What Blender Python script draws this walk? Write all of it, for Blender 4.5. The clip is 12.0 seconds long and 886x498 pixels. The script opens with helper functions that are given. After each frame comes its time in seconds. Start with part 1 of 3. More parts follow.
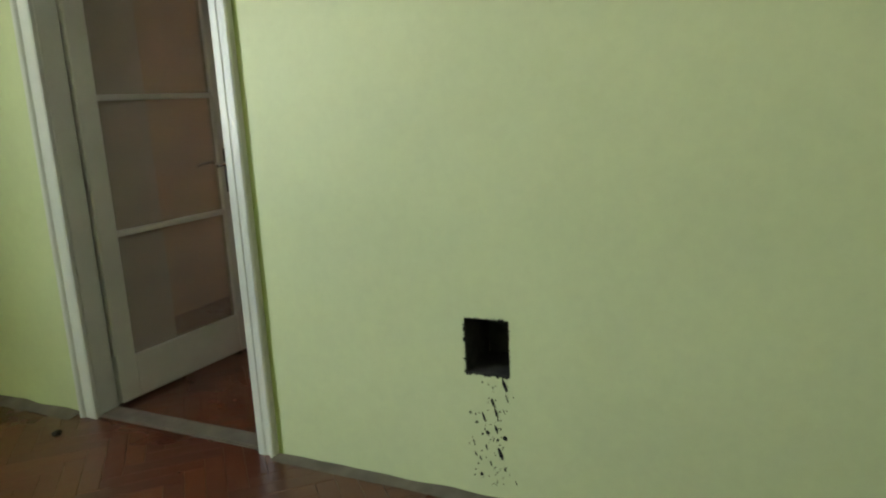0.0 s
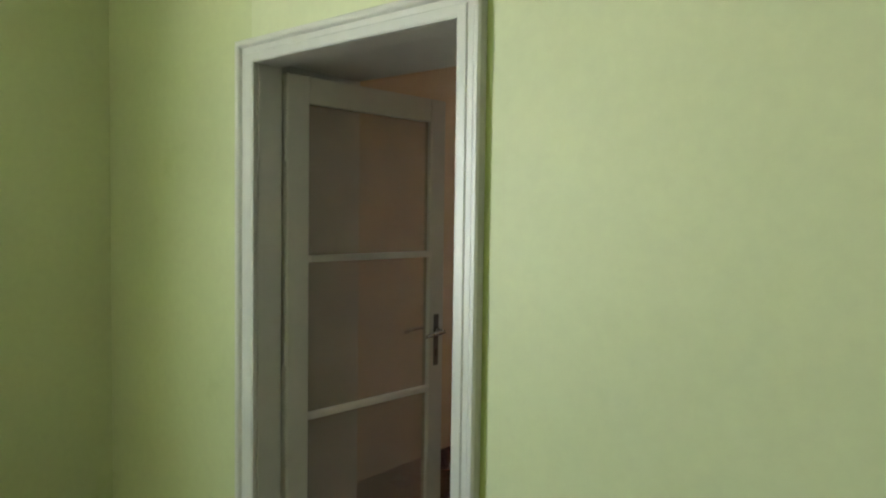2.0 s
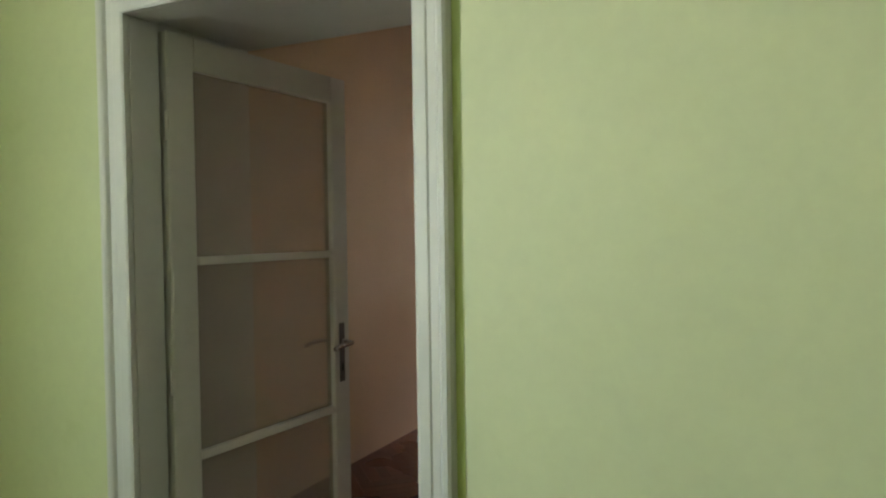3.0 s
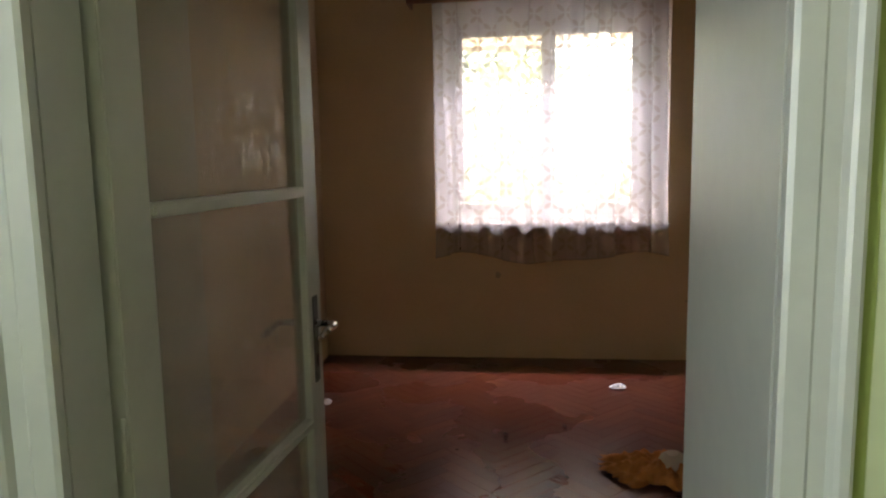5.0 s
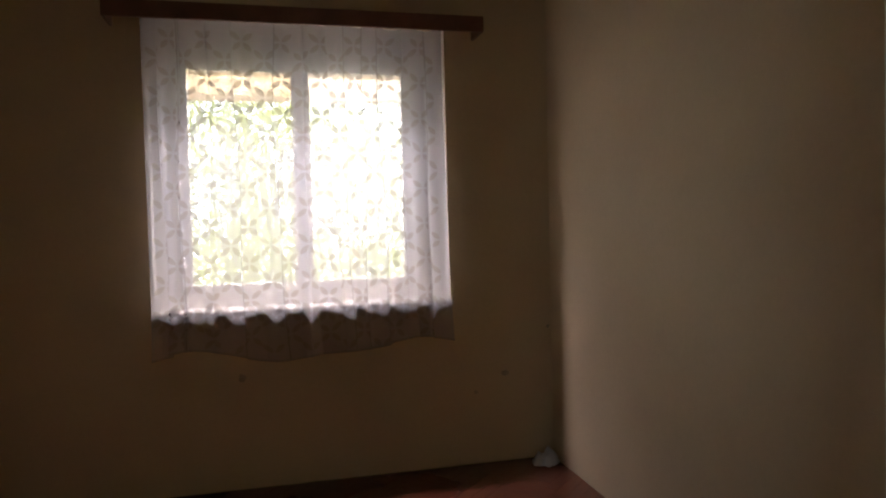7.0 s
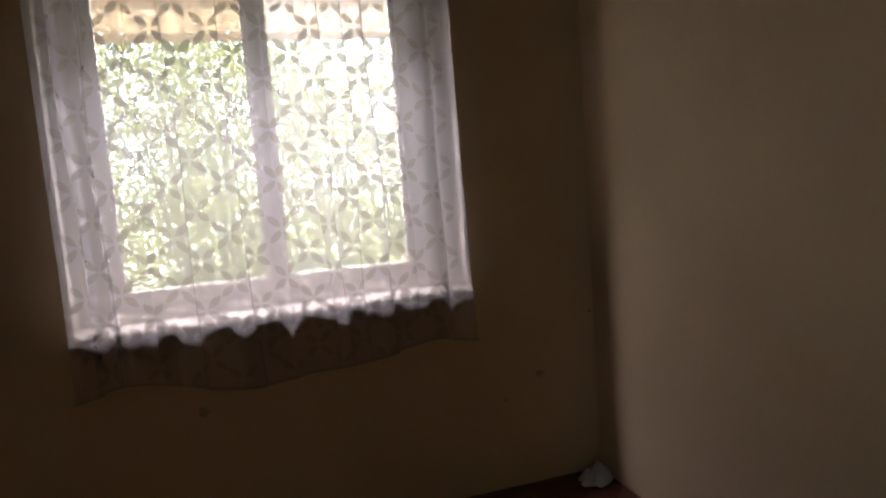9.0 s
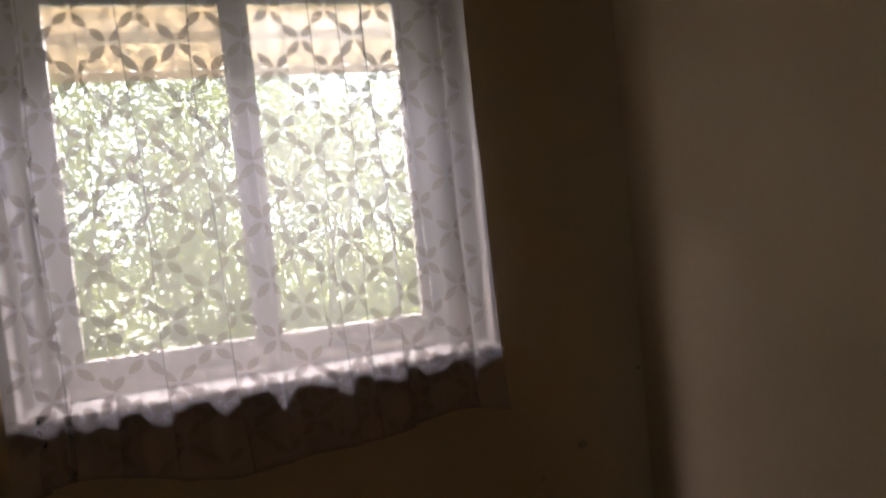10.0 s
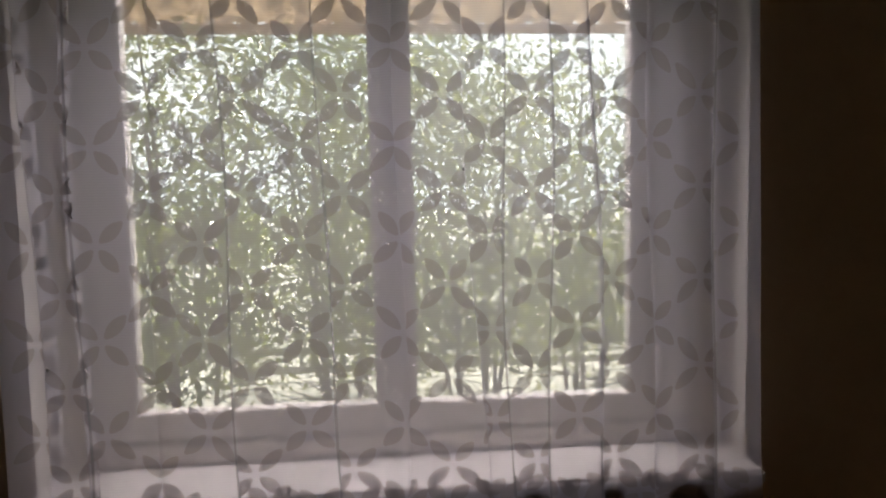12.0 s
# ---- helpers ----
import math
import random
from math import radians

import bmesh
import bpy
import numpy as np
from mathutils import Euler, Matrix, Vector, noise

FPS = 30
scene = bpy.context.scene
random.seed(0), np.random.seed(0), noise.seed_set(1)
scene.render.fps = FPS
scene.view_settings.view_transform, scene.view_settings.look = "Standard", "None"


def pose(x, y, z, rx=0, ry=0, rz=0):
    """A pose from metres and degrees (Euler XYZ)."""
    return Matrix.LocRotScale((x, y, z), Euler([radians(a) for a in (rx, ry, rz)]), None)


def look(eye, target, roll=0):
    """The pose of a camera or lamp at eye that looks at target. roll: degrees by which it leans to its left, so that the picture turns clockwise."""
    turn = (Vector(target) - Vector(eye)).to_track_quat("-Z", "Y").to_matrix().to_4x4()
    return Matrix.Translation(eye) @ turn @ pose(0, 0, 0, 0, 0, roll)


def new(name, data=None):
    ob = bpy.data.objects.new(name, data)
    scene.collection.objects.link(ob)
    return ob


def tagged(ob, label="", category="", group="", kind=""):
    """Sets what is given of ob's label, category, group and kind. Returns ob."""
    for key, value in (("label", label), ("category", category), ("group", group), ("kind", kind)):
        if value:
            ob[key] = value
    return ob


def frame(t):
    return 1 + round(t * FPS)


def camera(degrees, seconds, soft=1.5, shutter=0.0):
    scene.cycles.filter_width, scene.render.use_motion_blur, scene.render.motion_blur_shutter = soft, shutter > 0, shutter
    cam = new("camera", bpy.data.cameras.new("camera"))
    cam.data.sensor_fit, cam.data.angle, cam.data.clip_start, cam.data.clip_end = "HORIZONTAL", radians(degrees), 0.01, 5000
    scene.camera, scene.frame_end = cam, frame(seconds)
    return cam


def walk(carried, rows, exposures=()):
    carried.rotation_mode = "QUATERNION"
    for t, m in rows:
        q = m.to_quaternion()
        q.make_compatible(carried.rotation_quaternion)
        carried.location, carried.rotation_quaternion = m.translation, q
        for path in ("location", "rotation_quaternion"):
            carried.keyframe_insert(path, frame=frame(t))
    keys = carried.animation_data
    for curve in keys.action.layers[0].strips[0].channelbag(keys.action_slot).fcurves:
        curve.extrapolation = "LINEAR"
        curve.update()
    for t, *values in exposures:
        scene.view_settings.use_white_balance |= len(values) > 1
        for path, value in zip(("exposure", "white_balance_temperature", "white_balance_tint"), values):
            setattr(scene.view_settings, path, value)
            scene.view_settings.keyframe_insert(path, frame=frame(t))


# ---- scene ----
cam = camera(64.7, 12.0, soft=2.2)
PATH = [
    (0, (2.558, -1.853, 1.258), (1.716, -0.087, 0.84), -2.9),
    (0.5, (2.436, -1.769, 1.265), (1.4, -0.074, 1.03), -4.9),
    (1, (2.268, -1.582, 1.306), (0.994, -0.053, 1.111), -7.6),
    (1.5, (2.154, -1.445, 1.39), (0.671, -0.108, 1.257), -3.0),
    (2, (1.997, -1.4, 1.496), (0.722, 0.138, 1.402), 0.8),
    (2.5, (1.826, -1.418, 1.483), (0.912, 0.361, 1.49), -0.3),
    (3, (1.575, -1.289, 1.413), (0.688, 0.502, 1.362), -0.8),
    (3.2, (1.441, -1.243, 1.418), (0.574, 0.558, 1.339), -1.0),
    (4.8, (0.643, -0.866, 1.412), (0.359, 1.097, 1.157), -1.2),
    (5, (0.585, -0.785, 1.405), (0.361, 1.186, 1.152), -1.0),
    (5.5, (0.41, -0.612, 1.402), (0.580, 1.367, 1.168), -0.2),
    (6, (0.394, -0.38, 1.369), (0.642, 1.593, 1.153), -1.6),
    (6.5, (0.5, -0.07, 1.358), (0.759, 1.91, 1.248), -2.2),
    (7, (0.58, 0.238, 1.392), (1.062, 2.178, 1.318), -1.4),
    (8.8, (0.52, 1.146, 1.511), (1.063, 3.051, 1.23), -4.1),
    (9, (0.556, 1.207, 1.505), (1.156, 3.1, 1.262), -4.2),
    (9.5, (0.661, 1.462, 1.521), (1.23, 3.369, 1.317), -5.4),
    (10, (0.655, 1.672, 1.476), (1.248, 3.578, 1.358), -5.6),
    (10.5, (0.715, 1.863, 1.485), (1.392, 3.742, 1.364), -3.7),
    (11, (0.726, 2.07, 1.54), (1.123, 4.029, 1.483), -1.2),
    (11.5, (0.746, 2.346, 1.584), (0.998, 4.33, 1.59), -1.3),
    (12, (0.751, 2.556, 1.581), (0.916, 4.543, 1.418), -1.2),
]
EXPOSURES = [(0.0, 2.9), (3.2, 2.75), (4.8, 2.6), (5.5, 2.5), (6.5, 2.1), (7.2, 1.9), (9.5, 1.25), (10.5, 0.95), (11.0, 0.7), (12.0, 0.0)]
walk(cam, [(t, look(eye, target, roll)) for t, eye, target, roll in PATH], EXPOSURES)


# ---- world, sun, lamps ----
SUN_ELEV, SUN_AZ = 58, 80          # degrees; azimuth from +y towards +x
world = bpy.data.worlds.new("daylight")
scene.world = world
world.use_nodes = True
wn = world.node_tree
sky = wn.nodes.new("ShaderNodeTexSky")
sky.sky_type = "NISHITA"
sky.sun_disc = False
sky.sun_elevation = radians(SUN_ELEV)
sky.sun_rotation = radians(SUN_AZ)
sky.dust_density = 8.0
wn.links.new(sky.outputs[0], wn.nodes["Background"].inputs[0])
wn.nodes["Background"].inputs[1].default_value = 0.15
sun = new("sun", bpy.data.lights.new("sun", "SUN"))
sun.data.energy = 5.0
sun.data.angle = radians(0.6)
sun.data.color = (1.0, 0.95, 0.87)
az, el = radians(SUN_AZ), radians(SUN_ELEV)
sun.matrix_world = look((20 * math.sin(az) * math.cos(el), 20 * math.cos(az) * math.cos(el), 20 * math.sin(el)), (0, 0, 0))


def window_lamp(name, eye, target, w, h, watts, colour, spread=180):
    lamp = new(name, bpy.data.lights.new(name, "AREA"))
    lamp.data.shape = "RECTANGLE"
    lamp.data.size, lamp.data.size_y = w, h
    lamp.data.energy = watts
    lamp.data.color = colour
    lamp.data.spread = radians(spread)
    lamp.matrix_world = look(eye, target)
    return lamp


# daylight in the opening of the green room's window, behind the walk
window_lamp("sky_light", (-1.44, -2.4, 1.62), (4.0, -2.4, 1.5), 1.55, 1.45, 14.5, (0.80, 0.93, 1.0))
# unseen sky fill lamp added atop the small room's window opening, above the panes
window_lamp("sky_fill_window", (0.78, 4.325, 2.44), (0.78, 4.02, 1.0), 1.4, 0.13, 13, (0.94, 0.88, 1.0), 105)


# ---- materials ----
def nodes_of(name):
    m = bpy.data.materials.new(name)
    m.use_nodes = True
    t = m.node_tree
    return m, t, t.nodes["Principled BSDF"]


def noise_node(t, scale, detail=4.0, rough=0.55, stretch=None, coord="Object"):
    tc = t.nodes.new("ShaderNodeTexCoord")
    n = t.nodes.new("ShaderNodeTexNoise")
    n.inputs["Scale"].default_value = scale
    n.inputs["Detail"].default_value = detail
    n.inputs["Roughness"].default_value = rough
    src = tc.outputs[coord]
    if stretch:
        mp = t.nodes.new("ShaderNodeMapping")
        mp.inputs["Scale"].default_value = stretch
        t.links.new(src, mp.inputs[0])
        src = mp.outputs[0]
    t.links.new(src, n.inputs["Vector"])
    return n


def ramp_node(t, src, stops):
    r = t.nodes.new("ShaderNodeValToRGB")
    e = r.color_ramp.elements
    while len(e) < len(stops):
        e.new(0.5)
    for k, (p, c) in enumerate(stops):
        e[k].position = p
        e[k].color = (*c, 1)
    t.links.new(src, r.inputs[0])
    return r


def mix_node(t, a, b, fac, mode="MIX"):
    m = t.nodes.new("ShaderNodeMix")
    m.data_type = "RGBA"
    m.blend_type = mode
    if isinstance(fac, float):
        m.inputs[0].default_value = fac
    else:
        t.links.new(fac, m.inputs[0])
    for k, v in ((6, a), (7, b)):
        if isinstance(v, tuple):
            m.inputs[k].default_value = (*v, 1)
        else:
            t.links.new(v, m.inputs[k])
    return m.outputs[2]


def shade(c, f):
    return tuple(min(1.0, v * f) for v in c)


def painted(name, base, stain, rough=0.6, big=1.3, small=40.0, amount=0.12, bump=0.15, stain_amount=0.5):
    """Paint on plaster or wood: broad tone drift, stains, fine grain and relief."""
    m, t, p = nodes_of(name)
    n1 = noise_node(t, big, 3)
    n2 = noise_node(t, small, 4)
    n3 = noise_node(t, big * 3.1, 6, 0.65)
    c1 = ramp_node(t, n1.outputs[0], [(0.3, shade(base, 1 - amount)), (0.7, shade(base, 1 + amount))])
    g = ramp_node(t, n2.outputs[0], [(0.3, (0.955, 0.955, 0.955)), (0.7, (1.0, 1.0, 1.0))])
    c2 = mix_node(t, c1.outputs[0], g.outputs[0], 1.0, "MULTIPLY")
    s = ramp_node(t, n3.outputs[0], [(0.60, (0, 0, 0)), (0.78, (stain_amount,) * 3)])
    c3 = mix_node(t, c2, stain, s.outputs[0])
    t.links.new(c3, p.inputs["Base Color"])
    p.inputs["Roughness"].default_value = rough
    b = t.nodes.new("ShaderNodeBump")
    b.inputs["Strength"].default_value = bump
    b.inputs["Distance"].default_value = 0.004
    t.links.new(n2.outputs[0], b.inputs["Height"])
    t.links.new(b.outputs[0], p.inputs["Normal"])
    return m


GREEN = painted("green_wall_paint", (0.55, 0.585, 0.35), (0.46, 0.50, 0.26), 0.55, 0.9, 30, 0.05, 0.03, 0.4)
PATCHY = painted("patchy_green_paint", (0.50, 0.54, 0.29), (0.38, 0.43, 0.18), 0.55, 0.8, 30, 0.08, 0.04, 0.7)
# dark green that carries the shadow beside the door casing
CASING_SHADE = painted("casing_shade_olive", (0.30, 0.36, 0.10), (0.25, 0.3, 0.08), 0.6, 3, 60, 0.1)
PEACH = painted("peach_wall_paint", (0.56, 0.42, 0.265), (0.44, 0.33, 0.21), 0.75, 1.1, 50, 0.08, 0.15, 0.4)
WHITE = painted("old_white_gloss_paint", (0.53, 0.53, 0.48), (0.42, 0.40, 0.33), 0.35, 2.0, 25, 0.06, 0.10, 0.35)
LEAFW = painted("yellowed_white_paint", (0.52, 0.505, 0.44), (0.40, 0.37, 0.29), 0.35, 2.5, 25, 0.07, 0.12, 0.4)
CEIL = painted("ceiling_whitewash", (0.72, 0.70, 0.64), (0.6, 0.56, 0.5), 0.9, 1.2, 60, 0.06)
SASH = painted("window_white_paint", (0.72, 0.66, 0.58), (0.5, 0.42, 0.33), 0.45, 4, 40, 0.08, 0.2, 0.5)
SILLM = painted("chipped_sill_paint", (0.50, 0.45, 0.39), (0.28, 0.21, 0.16), 0.55, 6, 50, 0.12, 0.3, 0.7)
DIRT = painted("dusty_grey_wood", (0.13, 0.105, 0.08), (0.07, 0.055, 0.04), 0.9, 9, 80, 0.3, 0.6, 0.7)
PELMET = painted("red_brown_stained_wood", (0.16, 0.06, 0.035), (0.09, 0.03, 0.02), 0.45, 6, 60, 0.25, 0.2, 0.5)
SOOT = painted("soot", (0.012, 0.011, 0.01), (0.03, 0.028, 0.022), 0.95, 20, 120, 0.4, 0.6)
HOLE = painted("sooty_brick", (0.035, 0.032, 0.026), (0.012, 0.011, 0.01), 0.95, 18, 90, 0.5, 0.8, 0.9)
CLOTH = painted("rust_orange_cloth", (0.42, 0.16, 0.035), (0.20, 0.07, 0.02), 0.9, 14, 220, 0.25, 0.6, 0.6)
PAPER = painted("white_paper", (0.75, 0.73, 0.68), (0.6, 0.56, 0.5), 0.8, 20, 90, 0.06)
PATCH = painted("grey_plaster_patch", (0.38, 0.31, 0.22), (0.3, 0.24, 0.17), 0.9, 20, 90, 0.2)
GROUND = painted("dry_pale_ground", (0.72, 0.70, 0.64), (0.55, 0.52, 0.45), 0.95, 0.5, 12, 0.15, 0.5, 0.5)
HOUSE = painted("outer_render", (0.6, 0.55, 0.45), (0.45, 0.4, 0.33), 0.9, 1, 40, 0.1)
CRUMB = painted("dark_crumb", (0.03, 0.022, 0.015), (0.05, 0.03, 0.02), 0.9, 20, 90, 0.2)
BARK = painted("grey_brown_bark", (0.13, 0.10, 0.07), (0.06, 0.05, 0.035), 0.9, 10, 60, 0.3, 0.8)
BEAM = painted("weathered_batten", (0.38, 0.29, 0.2), (0.25, 0.18, 0.12), 0.8, 6, 60, 0.2)
FENCE = painted("pale_fence_wood", (0.5, 0.48, 0.45), (0.35, 0.33, 0.3), 0.8, 6, 60, 0.2)


def metal(name, base, rough):
    m, t, p = nodes_of(name)
    n = noise_node(t, 60, 5)
    r = ramp_node(t, n.outputs[0], [(0.3, (rough * 0.7,) * 3), (0.7, (min(1, rough * 1.4),) * 3)])
    c = ramp_node(t, n.outputs[0], [(0.3, shade(base, 0.8)), (0.7, base)])
    t.links.new(r.outputs[0], p.inputs["Roughness"])
    t.links.new(c.outputs[0], p.inputs["Base Color"])
    p.inputs["Metallic"].default_value = 1.0
    return m


DARKMETAL = metal("tarnished_metal", (0.16, 0.15, 0.14), 0.45)
CHROME = metal("worn_chrome", (0.72, 0.70, 0.67), 0.22)


def parquet():
    m, t, p = nodes_of("red_brown_parquet")
    info = t.nodes.new("ShaderNodeObjectInfo")
    geo = t.nodes.new("ShaderNodeNewGeometry")
    add = t.nodes.new("ShaderNodeMath")
    add.operation = "ADD"
    t.links.new(info.outputs["Random"], add.inputs[0])
    t.links.new(geo.outputs["Random Per Island"], add.inputs[1])
    fr = t.nodes.new("ShaderNodeMath")
    fr.operation = "FRACT"
    t.links.new(add.outputs[0], fr.inputs[0])
    tone = ramp_node(t, fr.outputs[0], [(0.0, (0.080, 0.017, 0.009)), (0.35, (0.098, 0.021, 0.010)), (0.7, (0.112, 0.026, 0.011)), (1.0, (0.135, 0.036, 0.014))])
    grain = noise_node(t, 9, 6, 0.6, (1, 14, 1), "UV")
    g = ramp_node(t, grain.outputs[0], [(0.3, (0.68, 0.64, 0.6)), (0.7, (1.08, 1.05, 1.0))])
    c = mix_node(t, tone.outputs[0], g.outputs[0], 1.0, "MULTIPLY")
    tc = t.nodes.new("ShaderNodeNewGeometry")
    wear = t.nodes.new("ShaderNodeTexNoise")
    wear.inputs["Scale"].default_value = 1.3
    wear.inputs["Detail"].default_value = 6
    t.links.new(tc.outputs["Position"], wear.inputs["Vector"])
    w = ramp_node(t, wear.outputs[0], [(0.4, (0, 0, 0)), (0.8, (0.32, 0.32, 0.32))])
    c = mix_node(t, c, (0.13, 0.07, 0.045), w.outputs[0])
    t.links.new(c, p.inputs["Base Color"])
    r = ramp_node(t, wear.outputs[0], [(0.3, (0.20, 0.20, 0.20)), (0.75, (0.38, 0.38, 0.38))])
    t.links.new(r.outputs[0], p.inputs["Roughness"])
    p.inputs["Coat Weight"].default_value = 0.18
    p.inputs["Coat Roughness"].default_value = 0.14
    warp = t.nodes.new("ShaderNodeTexNoise")
    warp.inputs["Scale"].default_value = 16
    warp.inputs["Detail"].default_value = 2
    t.links.new(tc.outputs["Position"], warp.inputs["Vector"])
    b0 = t.nodes.new("ShaderNodeBump")
    b0.inputs["Strength"].default_value = 0.5
    b0.inputs["Distance"].default_value = 0.0025
    t.links.new(warp.outputs[0], b0.inputs["Height"])
    b = t.nodes.new("ShaderNodeBump")
    b.inputs["Strength"].default_value = 0.12
    b.inputs["Distance"].default_value = 0.002
    t.links.new(grain.outputs[0], b.inputs["Height"])
    t.links.new(b0.outputs[0], b.inputs["Normal"])
    t.links.new(b.outputs[0], p.inputs["Normal"])
    t.links.new(b0.outputs[0], p.inputs["Coat Normal"])
    return m


PARQUET = parquet()


def clear_glass(name, dust):
    """Old window glass; dust is the share of a pale translucent film mixed in."""
    m, t, p = nodes_of(name)
    t.nodes.remove(p)
    out = t.nodes["Material Output"]
    tr = t.nodes.new("ShaderNodeBsdfTransparent")
    tr.inputs[0].default_value = (0.90, 0.92, 0.90, 1)
    gl = t.nodes.new("ShaderNodeBsdfGlossy")
    gl.inputs["Roughness"].default_value = 0.03
    fr = t.nodes.new("ShaderNodeFresnel")
    fr.inputs[0].default_value = 1.45
    mx = t.nodes.new("ShaderNodeMixShader")
    t.links.new(fr.outputs[0], mx.inputs[0])
    t.links.new(tr.outputs[0], mx.inputs[1])
    t.links.new(gl.outputs[0], mx.inputs[2])
    film = t.nodes.new("ShaderNodeBsdfTranslucent")
    film.inputs[0].default_value = (0.80, 0.84, 0.82, 1)
    n = noise_node(t, 3.5, 5, 0.6)
    r = ramp_node(t, n.outputs[0], [(0.3, (dust * 0.6,) * 3), (0.7, (dust * 1.4,) * 3)])
    md = t.nodes.new("ShaderNodeMixShader")
    t.links.new(r.outputs[0], md.inputs[0])
    t.links.new(mx.outputs[0], md.inputs[1])
    t.links.new(film.outputs[0], md.inputs[2])
    t.links.new(md.outputs[0], out.inputs[0])
    return m


GLASS = clear_glass("window_glass", 0.012)
MILKY = clear_glass("milky_window_glass", 0.06)


def hammered_glass():
    """Obscure glass: smoky, with pressed upright drops that catch the light."""
    m, t, p = nodes_of("hammered_glass")
    t.nodes.remove(p)
    out = t.nodes["Material Output"]
    tc = t.nodes.new("ShaderNodeTexCoord")
    mp = t.nodes.new("ShaderNodeMapping")
    mp.inputs["Scale"].default_value = (50, 1, 34)
    t.links.new(tc.outputs["Object"], mp.inputs[0])
    v = t.nodes.new("ShaderNodeTexVoronoi")
    v.feature = "F1"
    v.inputs["Scale"].default_value = 1.0
    t.links.new(mp.outputs[0], v.inputs["Vector"])
    drop = ramp_node(t, v.outputs["Distance"], [(0.0, (1, 1, 1)), (0.18, (0.75, 0.75, 0.75)), (0.45, (0, 0, 0))])
    drop.color_ramp.interpolation = "EASE"
    b = t.nodes.new("ShaderNodeBump")
    b.inputs["Strength"].default_value = 0.34
    b.inputs["Distance"].default_value = 0.003
    t.links.new(drop.outputs[0], b.inputs["Height"])
    dust = noise_node(t, 5, 5, 0.6)
    rf = t.nodes.new("ShaderNodeBsdfTransparent")
    rf.inputs["Color"].default_value = (0.90, 0.86, 0.80, 1)
    gl = t.nodes.new("ShaderNodeBsdfGlossy")
    gl.inputs["Roughness"].default_value = 0.06
    fr = t.nodes.new("ShaderNodeLayerWeight")
    fr.inputs["Blend"].default_value = 0.5
    gloss = ramp_node(t, fr.outputs["Facing"], [(0.0, (0.04, 0.04, 0.04)), (0.5, (0.10, 0.10, 0.10)), (0.75, (0.36, 0.36, 0.36)), (1.0, (0.95, 0.95, 0.95))])
    df = t.nodes.new("ShaderNodeBsdfDiffuse")
    df.inputs["Color"].default_value = (0.66, 0.60, 0.55, 1)
    t.links.new(b.outputs[0], gl.inputs["Normal"])
    dr = ramp_node(t, dust.outputs[0], [(0.3, (0.20, 0.20, 0.20)), (0.7, (0.32, 0.32, 0.32))])
    m1 = t.nodes.new("ShaderNodeMixShader")
    t.links.new(dr.outputs[0], m1.inputs[0])
    t.links.new(rf.outputs[0], m1.inputs[1])
    t.links.new(df.outputs[0], m1.inputs[2])
    m2 = t.nodes.new("ShaderNodeMixShader")
    t.links.new(gloss.outputs[0], m2.inputs[0])
    t.links.new(m1.outputs[0], m2.inputs[1])
    t.links.new(gl.outputs[0], m2.inputs[2])
    t.links.new(m2.outputs[0], out.inputs[0])
    return m


HAMMERED = hammered_glass()


def net(name, thin, colour):
    """Sheer cloth: threads over holes; thin is the share of light that passes straight through."""
    m, t, p = nodes_of(name)
    t.nodes.remove(p)
    out = t.nodes["Material Output"]
    tr = t.nodes.new("ShaderNodeBsdfTransparent")
    df = t.nodes.new("ShaderNodeBsdfDiffuse")
    df.inputs[0].default_value = (*colour, 1)
    tl = t.nodes.new("ShaderNodeBsdfTranslucent")
    tl.inputs[0].default_value = (*colour, 1)
    m1 = t.nodes.new("ShaderNodeMixShader")
    m1.inputs[0].default_value = 0.65
    t.links.new(df.outputs[0], m1.inputs[1])
    t.links.new(tl.outputs[0], m1.inputs[2])
    wv = t.nodes.new("ShaderNodeTexWave")
    wv.bands_direction = "Z"
    wv.inputs["Scale"].default_value = 60
    wv.inputs["Distortion"].default_value = 0.6
    tc = t.nodes.new("ShaderNodeTexCoord")
    t.links.new(tc.outputs["Object"], wv.inputs["Vector"])
    r = ramp_node(t, wv.outputs[0], [(0.2, (max(0.0, 1 - thin - 0.008),) * 3), (0.8, (min(1.0, 1 - thin + 0.008),) * 3)])
    m2 = t.nodes.new("ShaderNodeMixShader")
    t.links.new(r.outputs[0], m2.inputs[0])
    t.links.new(tr.outputs[0], m2.inputs[1])
    t.links.new(m1.outputs[0], m2.inputs[2])
    t.links.new(m2.outputs[0], out.inputs[0])
    return m


NET = net("white_net", 0.72, (0.95, 0.91, 0.95))
# white thread, given a dark colour for its look against the bright window
LACE = net("backlit_lace", 0.28, (0.32, 0.29, 0.28))
# grey of the strips that draw the folds' darkness
CREASE_SHADE = net("crease_shade_net", 0.45, (0.34, 0.33, 0.32))
BAG = net("white_plastic_film", 0.15, (0.8, 0.8, 0.8))
CUP = net("clear_plastic", 0.30, (0.72, 0.72, 0.62))


